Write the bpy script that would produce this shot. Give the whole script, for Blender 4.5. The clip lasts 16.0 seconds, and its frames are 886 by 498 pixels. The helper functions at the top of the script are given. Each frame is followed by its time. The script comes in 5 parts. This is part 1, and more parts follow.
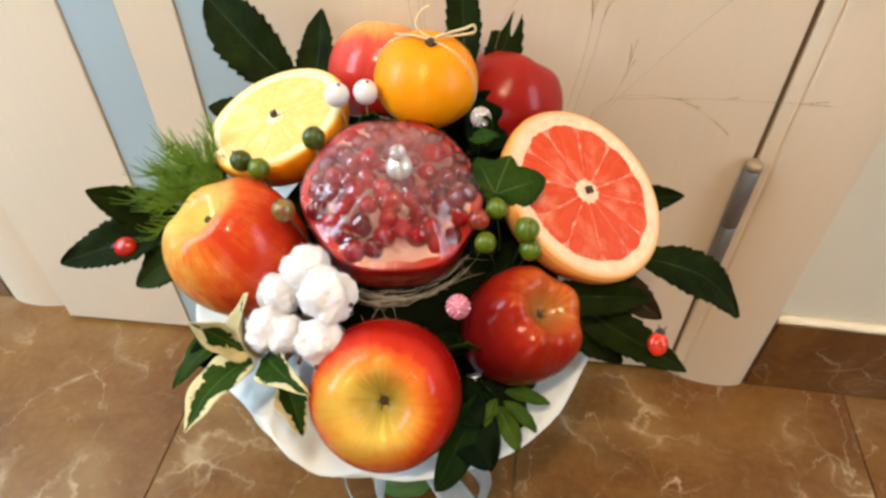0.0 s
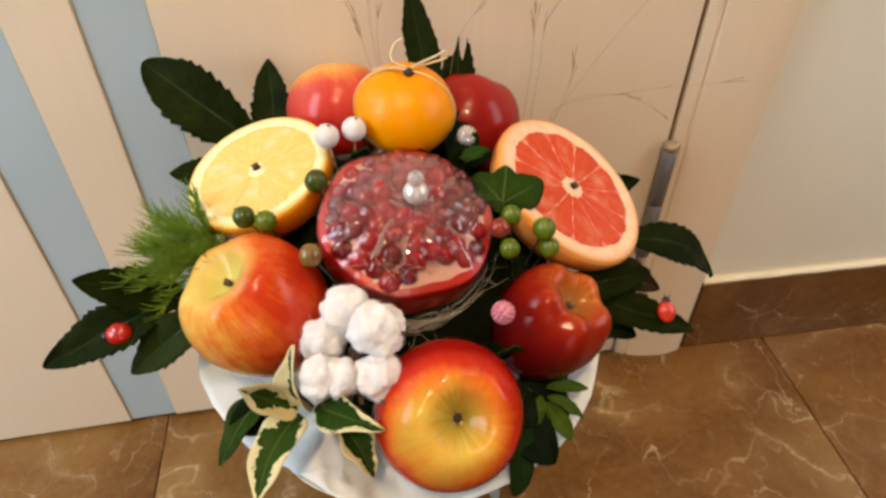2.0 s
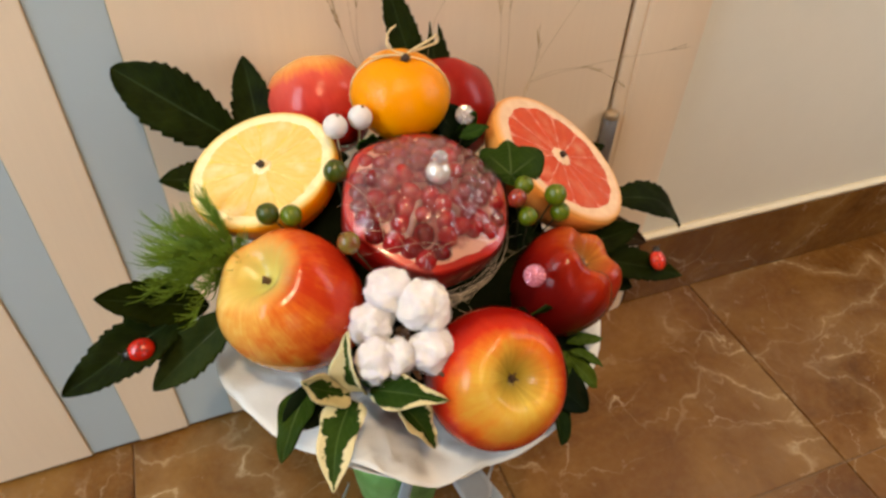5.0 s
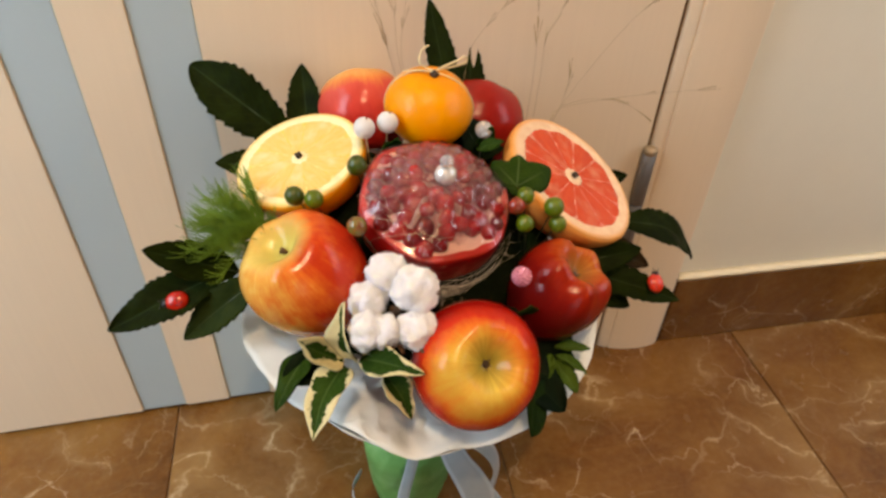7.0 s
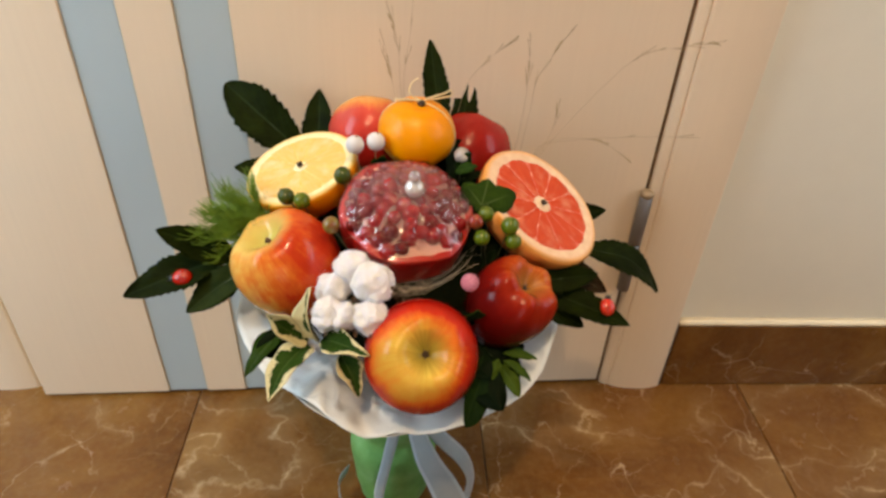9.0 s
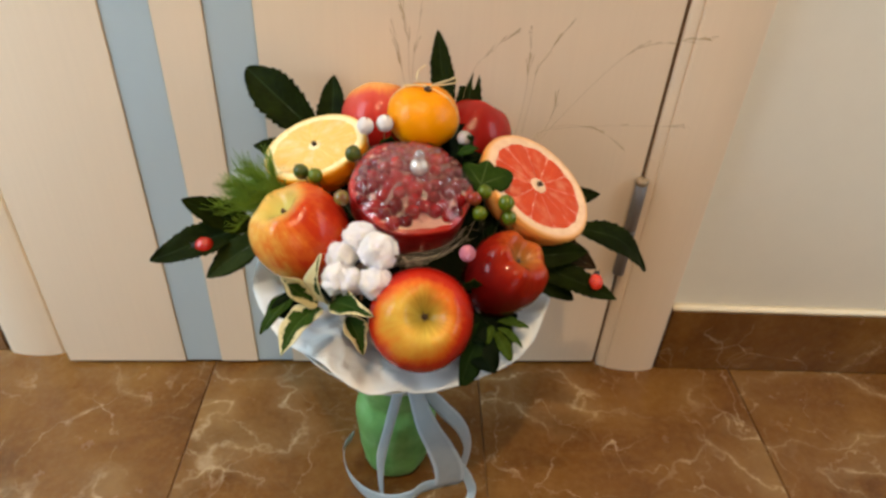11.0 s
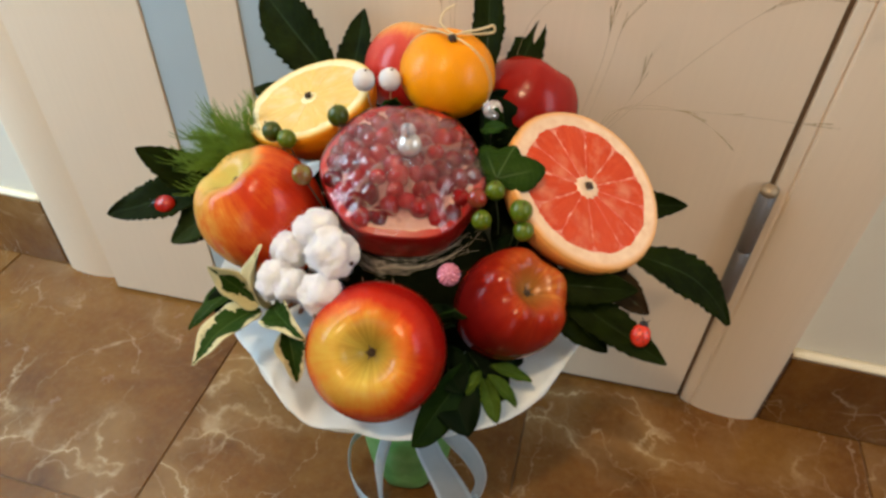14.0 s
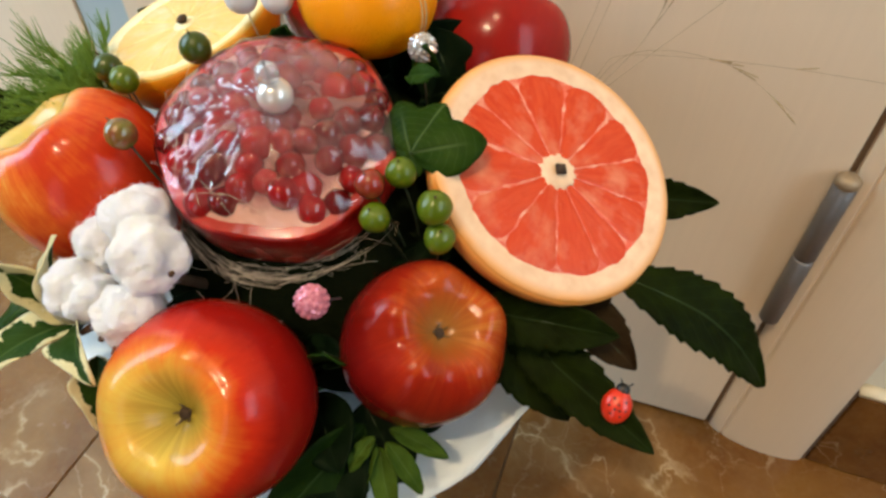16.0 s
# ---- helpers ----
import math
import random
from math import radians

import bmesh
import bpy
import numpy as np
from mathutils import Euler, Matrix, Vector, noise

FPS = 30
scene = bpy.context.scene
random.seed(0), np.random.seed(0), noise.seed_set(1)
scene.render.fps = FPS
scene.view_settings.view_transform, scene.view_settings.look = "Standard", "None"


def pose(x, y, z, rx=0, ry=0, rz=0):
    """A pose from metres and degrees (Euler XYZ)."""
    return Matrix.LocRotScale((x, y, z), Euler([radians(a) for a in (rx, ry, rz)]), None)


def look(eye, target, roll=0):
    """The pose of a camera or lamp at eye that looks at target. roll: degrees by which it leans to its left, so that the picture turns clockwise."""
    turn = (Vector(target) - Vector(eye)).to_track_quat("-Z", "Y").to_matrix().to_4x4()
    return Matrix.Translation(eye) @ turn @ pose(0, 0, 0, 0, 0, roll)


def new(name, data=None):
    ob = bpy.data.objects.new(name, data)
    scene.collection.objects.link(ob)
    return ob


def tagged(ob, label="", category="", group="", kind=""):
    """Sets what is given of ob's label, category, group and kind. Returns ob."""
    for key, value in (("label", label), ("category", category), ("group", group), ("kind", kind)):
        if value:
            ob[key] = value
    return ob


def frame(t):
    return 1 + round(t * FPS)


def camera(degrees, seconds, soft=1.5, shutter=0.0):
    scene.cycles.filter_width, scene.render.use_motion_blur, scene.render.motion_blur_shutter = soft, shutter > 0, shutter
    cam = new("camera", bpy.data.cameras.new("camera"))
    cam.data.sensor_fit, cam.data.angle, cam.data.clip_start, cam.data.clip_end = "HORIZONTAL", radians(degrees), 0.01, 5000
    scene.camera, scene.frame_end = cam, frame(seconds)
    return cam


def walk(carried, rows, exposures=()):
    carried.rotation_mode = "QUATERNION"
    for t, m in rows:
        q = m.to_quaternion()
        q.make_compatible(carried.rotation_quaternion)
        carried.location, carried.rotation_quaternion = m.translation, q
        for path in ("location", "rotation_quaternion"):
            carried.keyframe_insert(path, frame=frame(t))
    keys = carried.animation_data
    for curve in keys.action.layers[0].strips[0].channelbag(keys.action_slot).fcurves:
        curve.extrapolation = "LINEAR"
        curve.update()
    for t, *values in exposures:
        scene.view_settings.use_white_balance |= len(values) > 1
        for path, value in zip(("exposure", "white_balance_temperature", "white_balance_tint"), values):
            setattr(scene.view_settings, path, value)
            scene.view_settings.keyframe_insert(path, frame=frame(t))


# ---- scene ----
cam = camera(67.5, 16.0, soft=2.8)
PATH = [
    (0, (0.095, -0.138, 0.595), (-0.089, 1.259, -0.824), 0.6),
    (0.5, (0.082, -0.144, 0.597), (-0.036, 1.296, -0.786), -0.8),
    (1, (0.063, -0.153, 0.595), (0.041, 1.308, -0.77), -0.1),
    (1.5, (0.041, -0.153, 0.593), (0.146, 1.324, -0.751), -0.2),
    (2, (0.013, -0.152, 0.594), (0.238, 1.32, -0.741), 0.3),
    (2.5, (-0.005, -0.148, 0.595), (0.341, 1.305, -0.734), 0.4),
    (3, (-0.017, -0.145, 0.59), (0.471, 1.264, -0.743), 2.8),
    (3.5, (-0.039, -0.143, 0.59), (0.52, 1.22, -0.763), 2.5),
    (6, (-0.064, -0.175, 0.6), (0.471, 1.234, -0.716), 2.7),
    (6.5, (-0.046, -0.194, 0.602), (0.36, 1.283, -0.684), 2.8),
    (7, (-0.03, -0.205, 0.606), (0.301, 1.3, -0.668), 2.7),
    (7.5, (-0.009, -0.223, 0.614), (0.194, 1.301, -0.665), 1.8),
    (8, (0.01, -0.23, 0.615), (0.163, 1.299, -0.664), 2.8),
    (8.5, (0.026, -0.245, 0.612), (0.144, 1.342, -0.6), 3.2),
    (9, (0.033, -0.269, 0.623), (0.151, 1.342, -0.557), 3.1),
    (9.5, (0.039, -0.287, 0.629), (0.154, 1.318, -0.557), 3.4),
    (10, (0.036, -0.311, 0.634), (0.14, 1.294, -0.555), 3.5),
    (12.5, (0.057, -0.287, 0.617), (0.064, 1.296, -0.605), 5.0),
    (13, (0.074, -0.254, 0.606), (-0.01, 1.298, -0.652), 4.9),
    (13.5, (0.111, -0.216, 0.604), (-0.11, 1.286, -0.698), 4.7),
    (14, (0.13, -0.173, 0.591), (-0.22, 1.264, -0.755), 1.8),
    (14.5, (0.138, -0.124, 0.569), (-0.284, 1.248, -0.822), 0.9),
    (15, (0.151, -0.094, 0.552), (-0.295, 1.259, -0.852), 0.7),
    (15.5, (0.162, -0.07, 0.534), (-0.301, 1.249, -0.897), 1.2),
    (16, (0.165, -0.051, 0.524), (-0.319, 1.238, -0.926), 0.3),
]
EXPOSURE = [
    (0.0, -0.20, 7100, 14),
    (1.5, -0.44, 7700, 18),
    (3.5, -0.62, 8200, 22),
    (6.0, -0.61, 8200, 22),
    (8.0, -0.60, 8000, 20),
    (10.0, -0.62, 7800, 19),
    (13.5, -0.64, 7250, 15),
    (15.0, -0.59, 7050, 13),
    (16.0, -0.44, 6900, 11),
]
walk(cam, [(t, look(eye, target, roll)) for t, eye, target, roll in PATH], EXPOSURE)

# ---- light ----
world = bpy.data.worlds.new("sky")
scene.world = world
world.use_nodes = True
wn = world.node_tree
sky = wn.nodes.new("ShaderNodeTexSky")
sky.sky_type, sky.sun_disc, sky.sun_elevation, sky.sun_rotation = "NISHITA", False, radians(35), radians(-120)
wn.links.new(sky.outputs[0], wn.nodes["Background"].inputs[0])
wn.nodes["Background"].inputs[1].default_value = 0.08


def lamp(name, kind, m, power, colour, size, size_y=0.0):
    data = bpy.data.lights.new(name, kind)
    data.energy, data.color = power, colour
    if kind == "AREA":
        data.shape, data.size, data.size_y = "RECTANGLE", size, size_y
    else:
        data.shadow_soft_size = size
    ob = new(name, data)
    ob.matrix_world = m
    return ob


# daylight from the windows on both sides and a glazed door behind, two warm bulbs under the ceiling
west = lamp("window_daylight", "AREA", look((-1.03, -0.14, 1.00), (-0.80, 0.32, 0.56)), 23.5, (0.46, 0.73, 1.0), 0.5, 1.0)
west.data.spread = radians(128)
lamp("window_daylight", "AREA", look((1.03, -0.10, 0.88), (0.80, 0.32, 0.36)), 9.0, (0.60, 0.80, 1.0), 0.45, 0.9)
lamp("glazed_door_daylight", "AREA", look((0.10, -2.16, 0.85), (0.10, 0.3, 0.25)), 6.0, (0.62, 0.80, 1.0), 0.7, 1.5)
lamp("ceiling_bulb", "POINT", pose(-0.16, -0.92, 2.30), 98.0, (1.0, 0.785, 0.53), 0.032)
lamp("ceiling_bulb", "POINT", pose(0.10, -0.30, 2.30), 44.0, (1.0, 0.785, 0.53), 0.026)

# ---- materials ----


class Mat:
    """A node material with short calls for the nodes that are used here."""

    def __init__(self, name, rough=0.5, metal=0.0):
        self.m = bpy.data.materials.new(name)
        self.m.use_nodes = True
        self.nt = self.m.node_tree
        self.b = self.nt.nodes["Principled BSDF"]
        self.b.inputs["Roughness"].default_value = rough
        self.b.inputs["Metallic"].default_value = metal

    def put(self, sock, v):
        if isinstance(v, bpy.types.NodeSocket):
            self.nt.links.new(v, sock)
        elif isinstance(v, (tuple, list)) and len(v) == 3 and sock.type == "RGBA":
            sock.default_value = (*v, 1)
        else:
            sock.default_value = v
        return self

    def set(self, name, v):
        return self.put(self.b.inputs[name], v)

    def coord(self, which="Object"):
        return self.nt.nodes.new("ShaderNodeTexCoord").outputs[which]

    def scaled(self, vec, s, loc=(0, 0, 0)):
        n = self.nt.nodes.new("ShaderNodeMapping")
        n.inputs["Scale"].default_value = s
        n.inputs["Location"].default_value = loc
        self.put(n.inputs["Vector"], vec)
        return n.outputs[0]

    def noise(self, vec, scale, detail=4.0, rough=0.55, dist=0.0):
        n = self.nt.nodes.new("ShaderNodeTexNoise")
        self.put(n.inputs["Vector"], vec)
        n.inputs["Scale"].default_value, n.inputs["Detail"].default_value = scale, detail
        n.inputs["Roughness"].default_value, n.inputs["Distortion"].default_value = rough, dist
        return n.outputs["Fac"]

    def voronoi(self, vec, scale, feature="F1", out="Distance", rand=1.0):
        n = self.nt.nodes.new("ShaderNodeTexVoronoi")
        n.feature = feature
        self.put(n.inputs["Vector"], vec)
        n.inputs["Scale"].default_value = scale
        n.inputs["Randomness"].default_value = rand
        return n.outputs[out]

    def ramp(self, fac, *stops):
        n = self.nt.nodes.new("ShaderNodeValToRGB")
        self.put(n.inputs[0], fac)
        e = n.color_ramp.elements
        while len(e) < len(stops):
            e.new(0.5)
        for el, (p, c) in zip(e, stops):
            el.position = p
            el.color = (*c, 1) if isinstance(c, tuple) else (c, c, c, 1)
        return n.outputs[0]

    def calc(self, op, a, b=0.0, clamp=False):
        n = self.nt.nodes.new("ShaderNodeMath")
        n.operation, n.use_clamp = op, clamp
        self.put(n.inputs[0], a).put(n.inputs[1], b)
        return n.outputs[0]

    def mix(self, fac, a, b, blend="MIX"):
        n = self.nt.nodes.new("ShaderNodeMix")
        n.data_type, n.blend_type = "RGBA", blend
        self.put(n.inputs[0], fac).put(n.inputs[6], a).put(n.inputs[7], b)
        return n.outputs[2]

    def split(self, vec):
        n = self.nt.nodes.new("ShaderNodeSeparateXYZ")
        self.put(n.inputs[0], vec)
        return n.outputs[0], n.outputs[1], n.outputs[2]

    def join(self, x, y, z):
        n = self.nt.nodes.new("ShaderNodeCombineXYZ")
        self.put(n.inputs[0], x).put(n.inputs[1], y).put(n.inputs[2], z)
        return n.outputs[0]

    def unit(self, vec):
        n = self.nt.nodes.new("ShaderNodeVectorMath")
        n.operation = "NORMALIZE"
        self.put(n.inputs[0], vec)
        return n.outputs[0]

    def dot(self, vec, d):
        n = self.nt.nodes.new("ShaderNodeVectorMath")
        n.operation = "DOT_PRODUCT"
        self.put(n.inputs[0], vec)
        n.inputs[1].default_value = d
        return n.outputs["Value"]

    def shift(self, vec, amount):
        """vec + amount * the object's own random number."""
        n = self.nt.nodes.new("ShaderNodeVectorMath")
        n.operation = "MULTIPLY_ADD"
        r = self.nt.nodes.new("ShaderNodeObjectInfo").outputs["Random"]
        self.put(n.inputs[0], r)
        n.inputs[1].default_value = amount
        self.put(n.inputs[2], vec)
        return n.outputs[0]

    def random(self):
        return self.nt.nodes.new("ShaderNodeObjectInfo").outputs["Random"]

    def bump(self, height, strength, distance):
        n = self.nt.nodes.new("ShaderNodeBump")
        n.inputs["Strength"].default_value, n.inputs["Distance"].default_value = strength, distance
        self.put(n.inputs["Height"], height)
        return self.set("Normal", n.outputs[0])


def plain(name, colour, rough=0.5, metal=0.0, scale=60.0, vary=0.15, bump=0.15, depth=0.0005, coat=0.0, sheen=0.0, matt=False):
    """A surface of one colour with soft variation at two scales and a fine relief."""
    k = Mat(name, rough, metal)
    c = k.coord()
    big, fine = k.noise(c, scale * 0.25, 3), k.noise(c, scale, 5)
    dark = tuple(v * (1 - vary) for v in colour)
    light = tuple(min(1.0, v * (1 + vary)) for v in colour)
    k.set("Base Color", k.mix(k.calc("ADD", k.calc("MULTIPLY", big, 0.6), k.calc("MULTIPLY", fine, 0.4)), dark, light))
    k.bump(fine, bump, depth)
    k.set("Coat Weight", coat).set("Sheen Weight", sheen)
    if matt:
        k.set("Specular IOR Level", 0.0)
    return k.m


def apple_skin(name, stops, tilt, slope, dirn, dirw, blotch, streak, hollow, hollow_col, rough=0.22):
    """Apple skin: ground colour to blush along streaks that run from pole to pole. dirn, dirw: the side that is redder."""
    k = Mat(name, rough)
    p = k.unit(k.coord())
    x, y, z = k.split(p)
    ax, ay, _ = k.split(k.unit(k.join(x, y, 0.0)))
    st = k.noise(k.join(k.calc("MULTIPLY", ax, 4.0), k.calc("MULTIPLY", ay, 4.0), k.calc("MULTIPLY", z, 0.8)), 2.2, 6, 0.7, 0.2)
    st2 = k.noise(k.join(k.calc("MULTIPLY", ax, 12.0), k.calc("MULTIPLY", ay, 12.0), k.calc("MULTIPLY", z, 1.8)), 2.2, 5, 0.7, 0.3)
    bl = k.noise(p, 1.7, 4, 0.55)
    v = k.calc("ADD", k.calc("MULTIPLY", z, slope), tilt)
    v = k.calc("ADD", v, k.calc("MULTIPLY", k.dot(p, dirn), dirw))
    v = k.calc("ADD", v, k.calc("MULTIPLY", k.calc("SUBTRACT", bl, 0.5), blotch))
    v = k.calc("ADD", v, k.calc("MULTIPLY", k.calc("SUBTRACT", st, 0.5), streak))
    v = k.calc("ADD", v, k.calc("MULTIPLY", k.calc("SUBTRACT", st2, 0.5), streak * 0.5))
    col = k.ramp(v, *stops)
    hol = k.ramp(k.calc("ADD", z, k.calc("MULTIPLY", k.calc("SUBTRACT", st, 0.5), 0.10)), (hollow, 0.0), (min(1.0, hollow + 0.15), 1.0))
    col = k.mix(hol, col, hollow_col)
    dots = k.ramp(k.voronoi(p, 17.0), (0.0, 1.0), (0.085, 0.0))
    col = k.mix(k.calc("MULTIPLY", dots, 0.22), col, (0.80, 0.52, 0.25))
    k.set("Base Color", col)
    k.set("Specular IOR Level", 0.14).set("Coat Weight", 0.20).set("Coat Roughness", 0.13)
    k.bump(k.noise(p, 9, 4), 0.035, 0.0008)
    return k.m


def leaf_skin(name, dark, light, vein, rough=0.5, edge=None, reach=0.33):
    """Leaf colour by the leaf's own lengthwise and crosswise coordinates: midrib, side veins, mottling, a pale margin where there is one."""
    k = Mat(name, rough)
    u, v, _ = k.split(k.coord("UV"))
    a = k.calc("ABSOLUTE", k.calc("SUBTRACT", u, 0.5))
    o = k.shift(k.coord(), (3.1, 5.7, 1.9))
    n1, n2 = k.noise(o, 60, 4), k.noise(o, 260, 3)
    col = k.mix(k.ramp(k.calc("ADD", k.calc("MULTIPLY", n1, 0.7), k.calc("MULTIPLY", n2, 0.3)), (0.3, 0.0), (0.7, 1.0)), dark, light)
    side = k.calc("ABSOLUTE", k.calc("SUBTRACT", k.calc("FRACT", k.calc("MULTIPLY", k.calc("SUBTRACT", v, k.calc("MULTIPLY", a, 0.55)), 9.0)), 0.5))
    veins = k.calc("MAXIMUM", k.ramp(a, (0.008, 1.0), (0.028, 0.0)), k.calc("MULTIPLY", k.ramp(side, (0.0, 1.0), (0.05, 0.0)), 0.4))
    if edge:
        pale = k.ramp(k.calc("ADD", k.calc("ADD", a, k.calc("MULTIPLY", k.calc("ABSOLUTE", k.calc("SUBTRACT", v, 0.42)), 0.36)), k.calc("MULTIPLY", k.calc("SUBTRACT", k.noise(o, 95, 4, 0.65), 0.5), 1.0)), (reach, 0.0), (reach + 0.03, 1.0))
        col = k.mix(pale, col, edge)
    col = k.mix(k.calc("MULTIPLY", veins, 0.45), col, vein)
    k.set("Base Color", col)
    k.set("Specular IOR Level", 0.03)
    k.bump(k.calc("ADD", k.calc("MULTIPLY", veins, -0.8), k.calc("MULTIPLY", n2, 0.5)), 0.35, 0.0006)
    return k.m


def marble(name):
    """Brown marble-look ceramic: clouded ground, pale breaks, long cream veins and hair-thin cracks; each tile has its own print."""
    k = Mat(name, 0.28)
    c = k.shift(k.coord("Object"), (5.7, 13.3, 0.0))
    x, y, z = k.split(c)
    w1 = k.noise(c, 4.5, 6, 0.62)
    w2 = k.noise(k.scaled(c, (1, 1, 1), (4, 2, 0)), 4.5, 6, 0.62)
    d = k.join(k.calc("ADD", x, k.calc("MULTIPLY", w1, 0.18)), k.calc("ADD", y, k.calc("MULTIPLY", w2, 0.18)), z)
    cloud = k.noise(c, 6.0, 8, 0.68, 0.4)
    ground = k.ramp(cloud, (0.28, (0.078, 0.026, 0.0045)), (0.48, (0.158, 0.063, 0.012)), (0.64, (0.215, 0.102, 0.024)), (0.80, (0.285, 0.160, 0.046)))
    grit = k.noise(c, 120, 4, 0.7)
    ground = k.mix(k.calc("MULTIPLY", k.ramp(grit, (0.45, 0.0), (0.75, 1.0)), 0.18), ground, (0.30, 0.19, 0.08))

    def line(scale, stretch, loc, width):
        n = k.noise(k.scaled(d, stretch, loc), scale, 2, 0.4)
        return k.ramp(k.calc("ABSOLUTE", k.calc("SUBTRACT", n, 0.5)), (0.0, 1.0), (width, 0.0))

    m1 = k.ramp(k.noise(k.scaled(c, (1, 1, 1), (1.7, 9.1, 0)), 5.5, 3), (0.44, 0.0), (0.58, 1.0))
    m2 = k.ramp(k.noise(k.scaled(c, (1, 1, 1), (5.3, 2.2, 0)), 8.0, 3), (0.46, 0.0), (0.60, 1.0))
    m3 = k.ramp(k.noise(k.scaled(c, (1, 1, 1), (8.8, 6.4, 0)), 11.0, 3), (0.44, 0.0), (0.60, 1.0))
    v1 = k.calc("MULTIPLY", line(5.5, (0.8, 1.5, 1), (2, 7, 0), 0.0065), m1)
    v2 = k.calc("MULTIPLY", line(8.0, (1.6, 0.7, 1), (6, 1, 0), 0.0055), m2)
    v3 = k.calc("MULTIPLY", k.ramp(k.voronoi(d, 7.0, "DISTANCE_TO_EDGE"), (0.0, 1.0), (0.008, 0.0)), m3)
    v4 = k.calc("MULTIPLY", k.ramp(k.voronoi(k.scaled(d, (1, 1.6, 1), (3, 3, 0)), 22.0, "DISTANCE_TO_EDGE"), (0.0, 1.0), (0.018, 0.0)), k.calc("MULTIPLY", m1, m2))
    veins = k.calc("MAXIMUM", k.calc("MAXIMUM", v1, k.calc("MULTIPLY", v2, 0.85)), k.calc("MAXIMUM", k.calc("MULTIPLY", v3, 0.8), k.calc("MULTIPLY", v4, 0.45)), True)
    halo = k.calc("MULTIPLY", line(5.5, (0.8, 1.5, 1), (2, 7, 0), 0.07), m1)
    col = k.mix(k.calc("MULTIPLY", halo, 0.40), ground, (0.33, 0.215, 0.095))
    col = k.mix(k.calc("MULTIPLY", veins, k.ramp(k.noise(c, 30, 4), (0.34, 0.08), (0.66, 0.66))), col, (0.66, 0.52, 0.33))
    k.set("Base Color", col)
    k.set("Roughness", k.calc("ADD", k.calc("MULTIPLY", k.noise(c, 30, 4), 0.14), 0.18)).set("Specular IOR Level", 0.40)
    k.bump(k.noise(c, 45, 4), 0.10, 0.0008)
    return k.m


def laminate(name, colour, grain=0.06):
    """Painted door board with a faint upright grain."""
    k = Mat(name, 0.42)
    c = k.coord()
    g = k.noise(k.scaled(c, (260, 260, 6)), 1.0, 4, 0.6)
    b = k.noise(c, 5, 3)
    k.set("Base Color", k.mix(k.calc("ADD", k.calc("MULTIPLY", g, 0.6), k.calc("MULTIPLY", b, 0.4)), tuple(v * (1 - grain) for v in colour), tuple(min(1, v * (1 + grain)) for v in colour)))
    k.bump(g, 0.10, 0.0004)
    return k.m


def plaster(name, colour):
    k = Mat(name, 0.75)
    c = k.coord()
    n = k.noise(c, 40, 6, 0.6)
    k.set("Base Color", k.mix(k.calc("ADD", k.calc("MULTIPLY", k.noise(c, 3, 3), 0.6), k.calc("MULTIPLY", n, 0.4)), tuple(v * 0.93 for v in colour), tuple(min(1, v * 1.06) for v in colour)))
    k.bump(n, 0.15, 0.001)
    return k.m


def peel(name, colour, dark):
    k = Mat(name, 0.32)
    c = k.coord()
    pores = k.voronoi(c, 620.0)
    k.set("Base Color", k.mix(k.noise(c, 45, 4), dark, colour))
    k.set("Coat Weight", 0.04).set("Specular IOR Level", 0.3)
    k.bump(k.calc("ADD", k.ramp(pores, (0.0, 0.0), (0.5, 1.0)), k.calc("MULTIPLY", k.noise(c, 90, 3), 0.6)), 0.30, 0.0006)
    return k.m


def pulp(name, dark, light, pale, radial=0.35):
    """Cut citrus flesh; the segment lies along the object's x, so the juice sacs run that way."""
    k = Mat(name, 0.24)
    c = k.shift(k.coord(), (0.7, 0.9, 0.0))
    s = k.noise(k.scaled(c, (90, 420, 90)), 1.0, 5, 0.65, 0.6)
    b = k.noise(c, 55, 4)
    col = k.mix(k.ramp(s, (0.32, 0.0), (0.70, 1.0)), dark, light)
    col = k.mix(k.calc("MULTIPLY", k.ramp(b, (0.52, 0.0), (0.72, 1.0)), radial), col, pale)
    k.set("Base Color", col)
    k.set("Coat Weight", 0.08).set("Coat Roughness", 0.15).set("Specular IOR Level", 0.3)
    k.bump(s, 0.30, 0.0008)
    return k.m


M = {}
M["tile"] = marble("brown_marble_tile")
M["grout"] = plain("brown_grout", (0.17, 0.095, 0.040), 0.9, scale=80, vary=0.25)
M["door"] = laminate("cream_door_board", (0.74, 0.605, 0.445))
M["trim"] = laminate("cream_door_trim", (0.74, 0.60, 0.435), 0.05)
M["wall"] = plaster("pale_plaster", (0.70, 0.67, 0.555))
# Unseen room surfaces, coloured far too dark to cut bounce and deepen shade.
M["room"] = plaster("bounce_cut_plaster", (0.15, 0.135, 0.115))
M["caulk"] = plain("cream_sealant", (0.72, 0.64, 0.46), 0.6)
M["gap"] = plain("brown_seal", (0.10, 0.06, 0.035), 0.8)
# Brown for the shade inside the gap between door and trim.
M["seal"] = plain("hinge_gap_brown", (0.14, 0.085, 0.045), 0.8)
M["steel"] = plain("brushed_steel", (0.22, 0.21, 0.205), 0.45, 0.7, scale=300)
M["brass"] = plain("dull_brass", (0.36, 0.27, 0.17), 0.55, 0.5, scale=300)
k = Mat("blue_satin_glass", 0.36)
c = k.coord()
k.set("Base Color", k.mix(k.noise(c, 6, 3), (0.37, 0.470, 0.500), (0.42, 0.530, 0.560)))
k.set("IOR", 1.8)
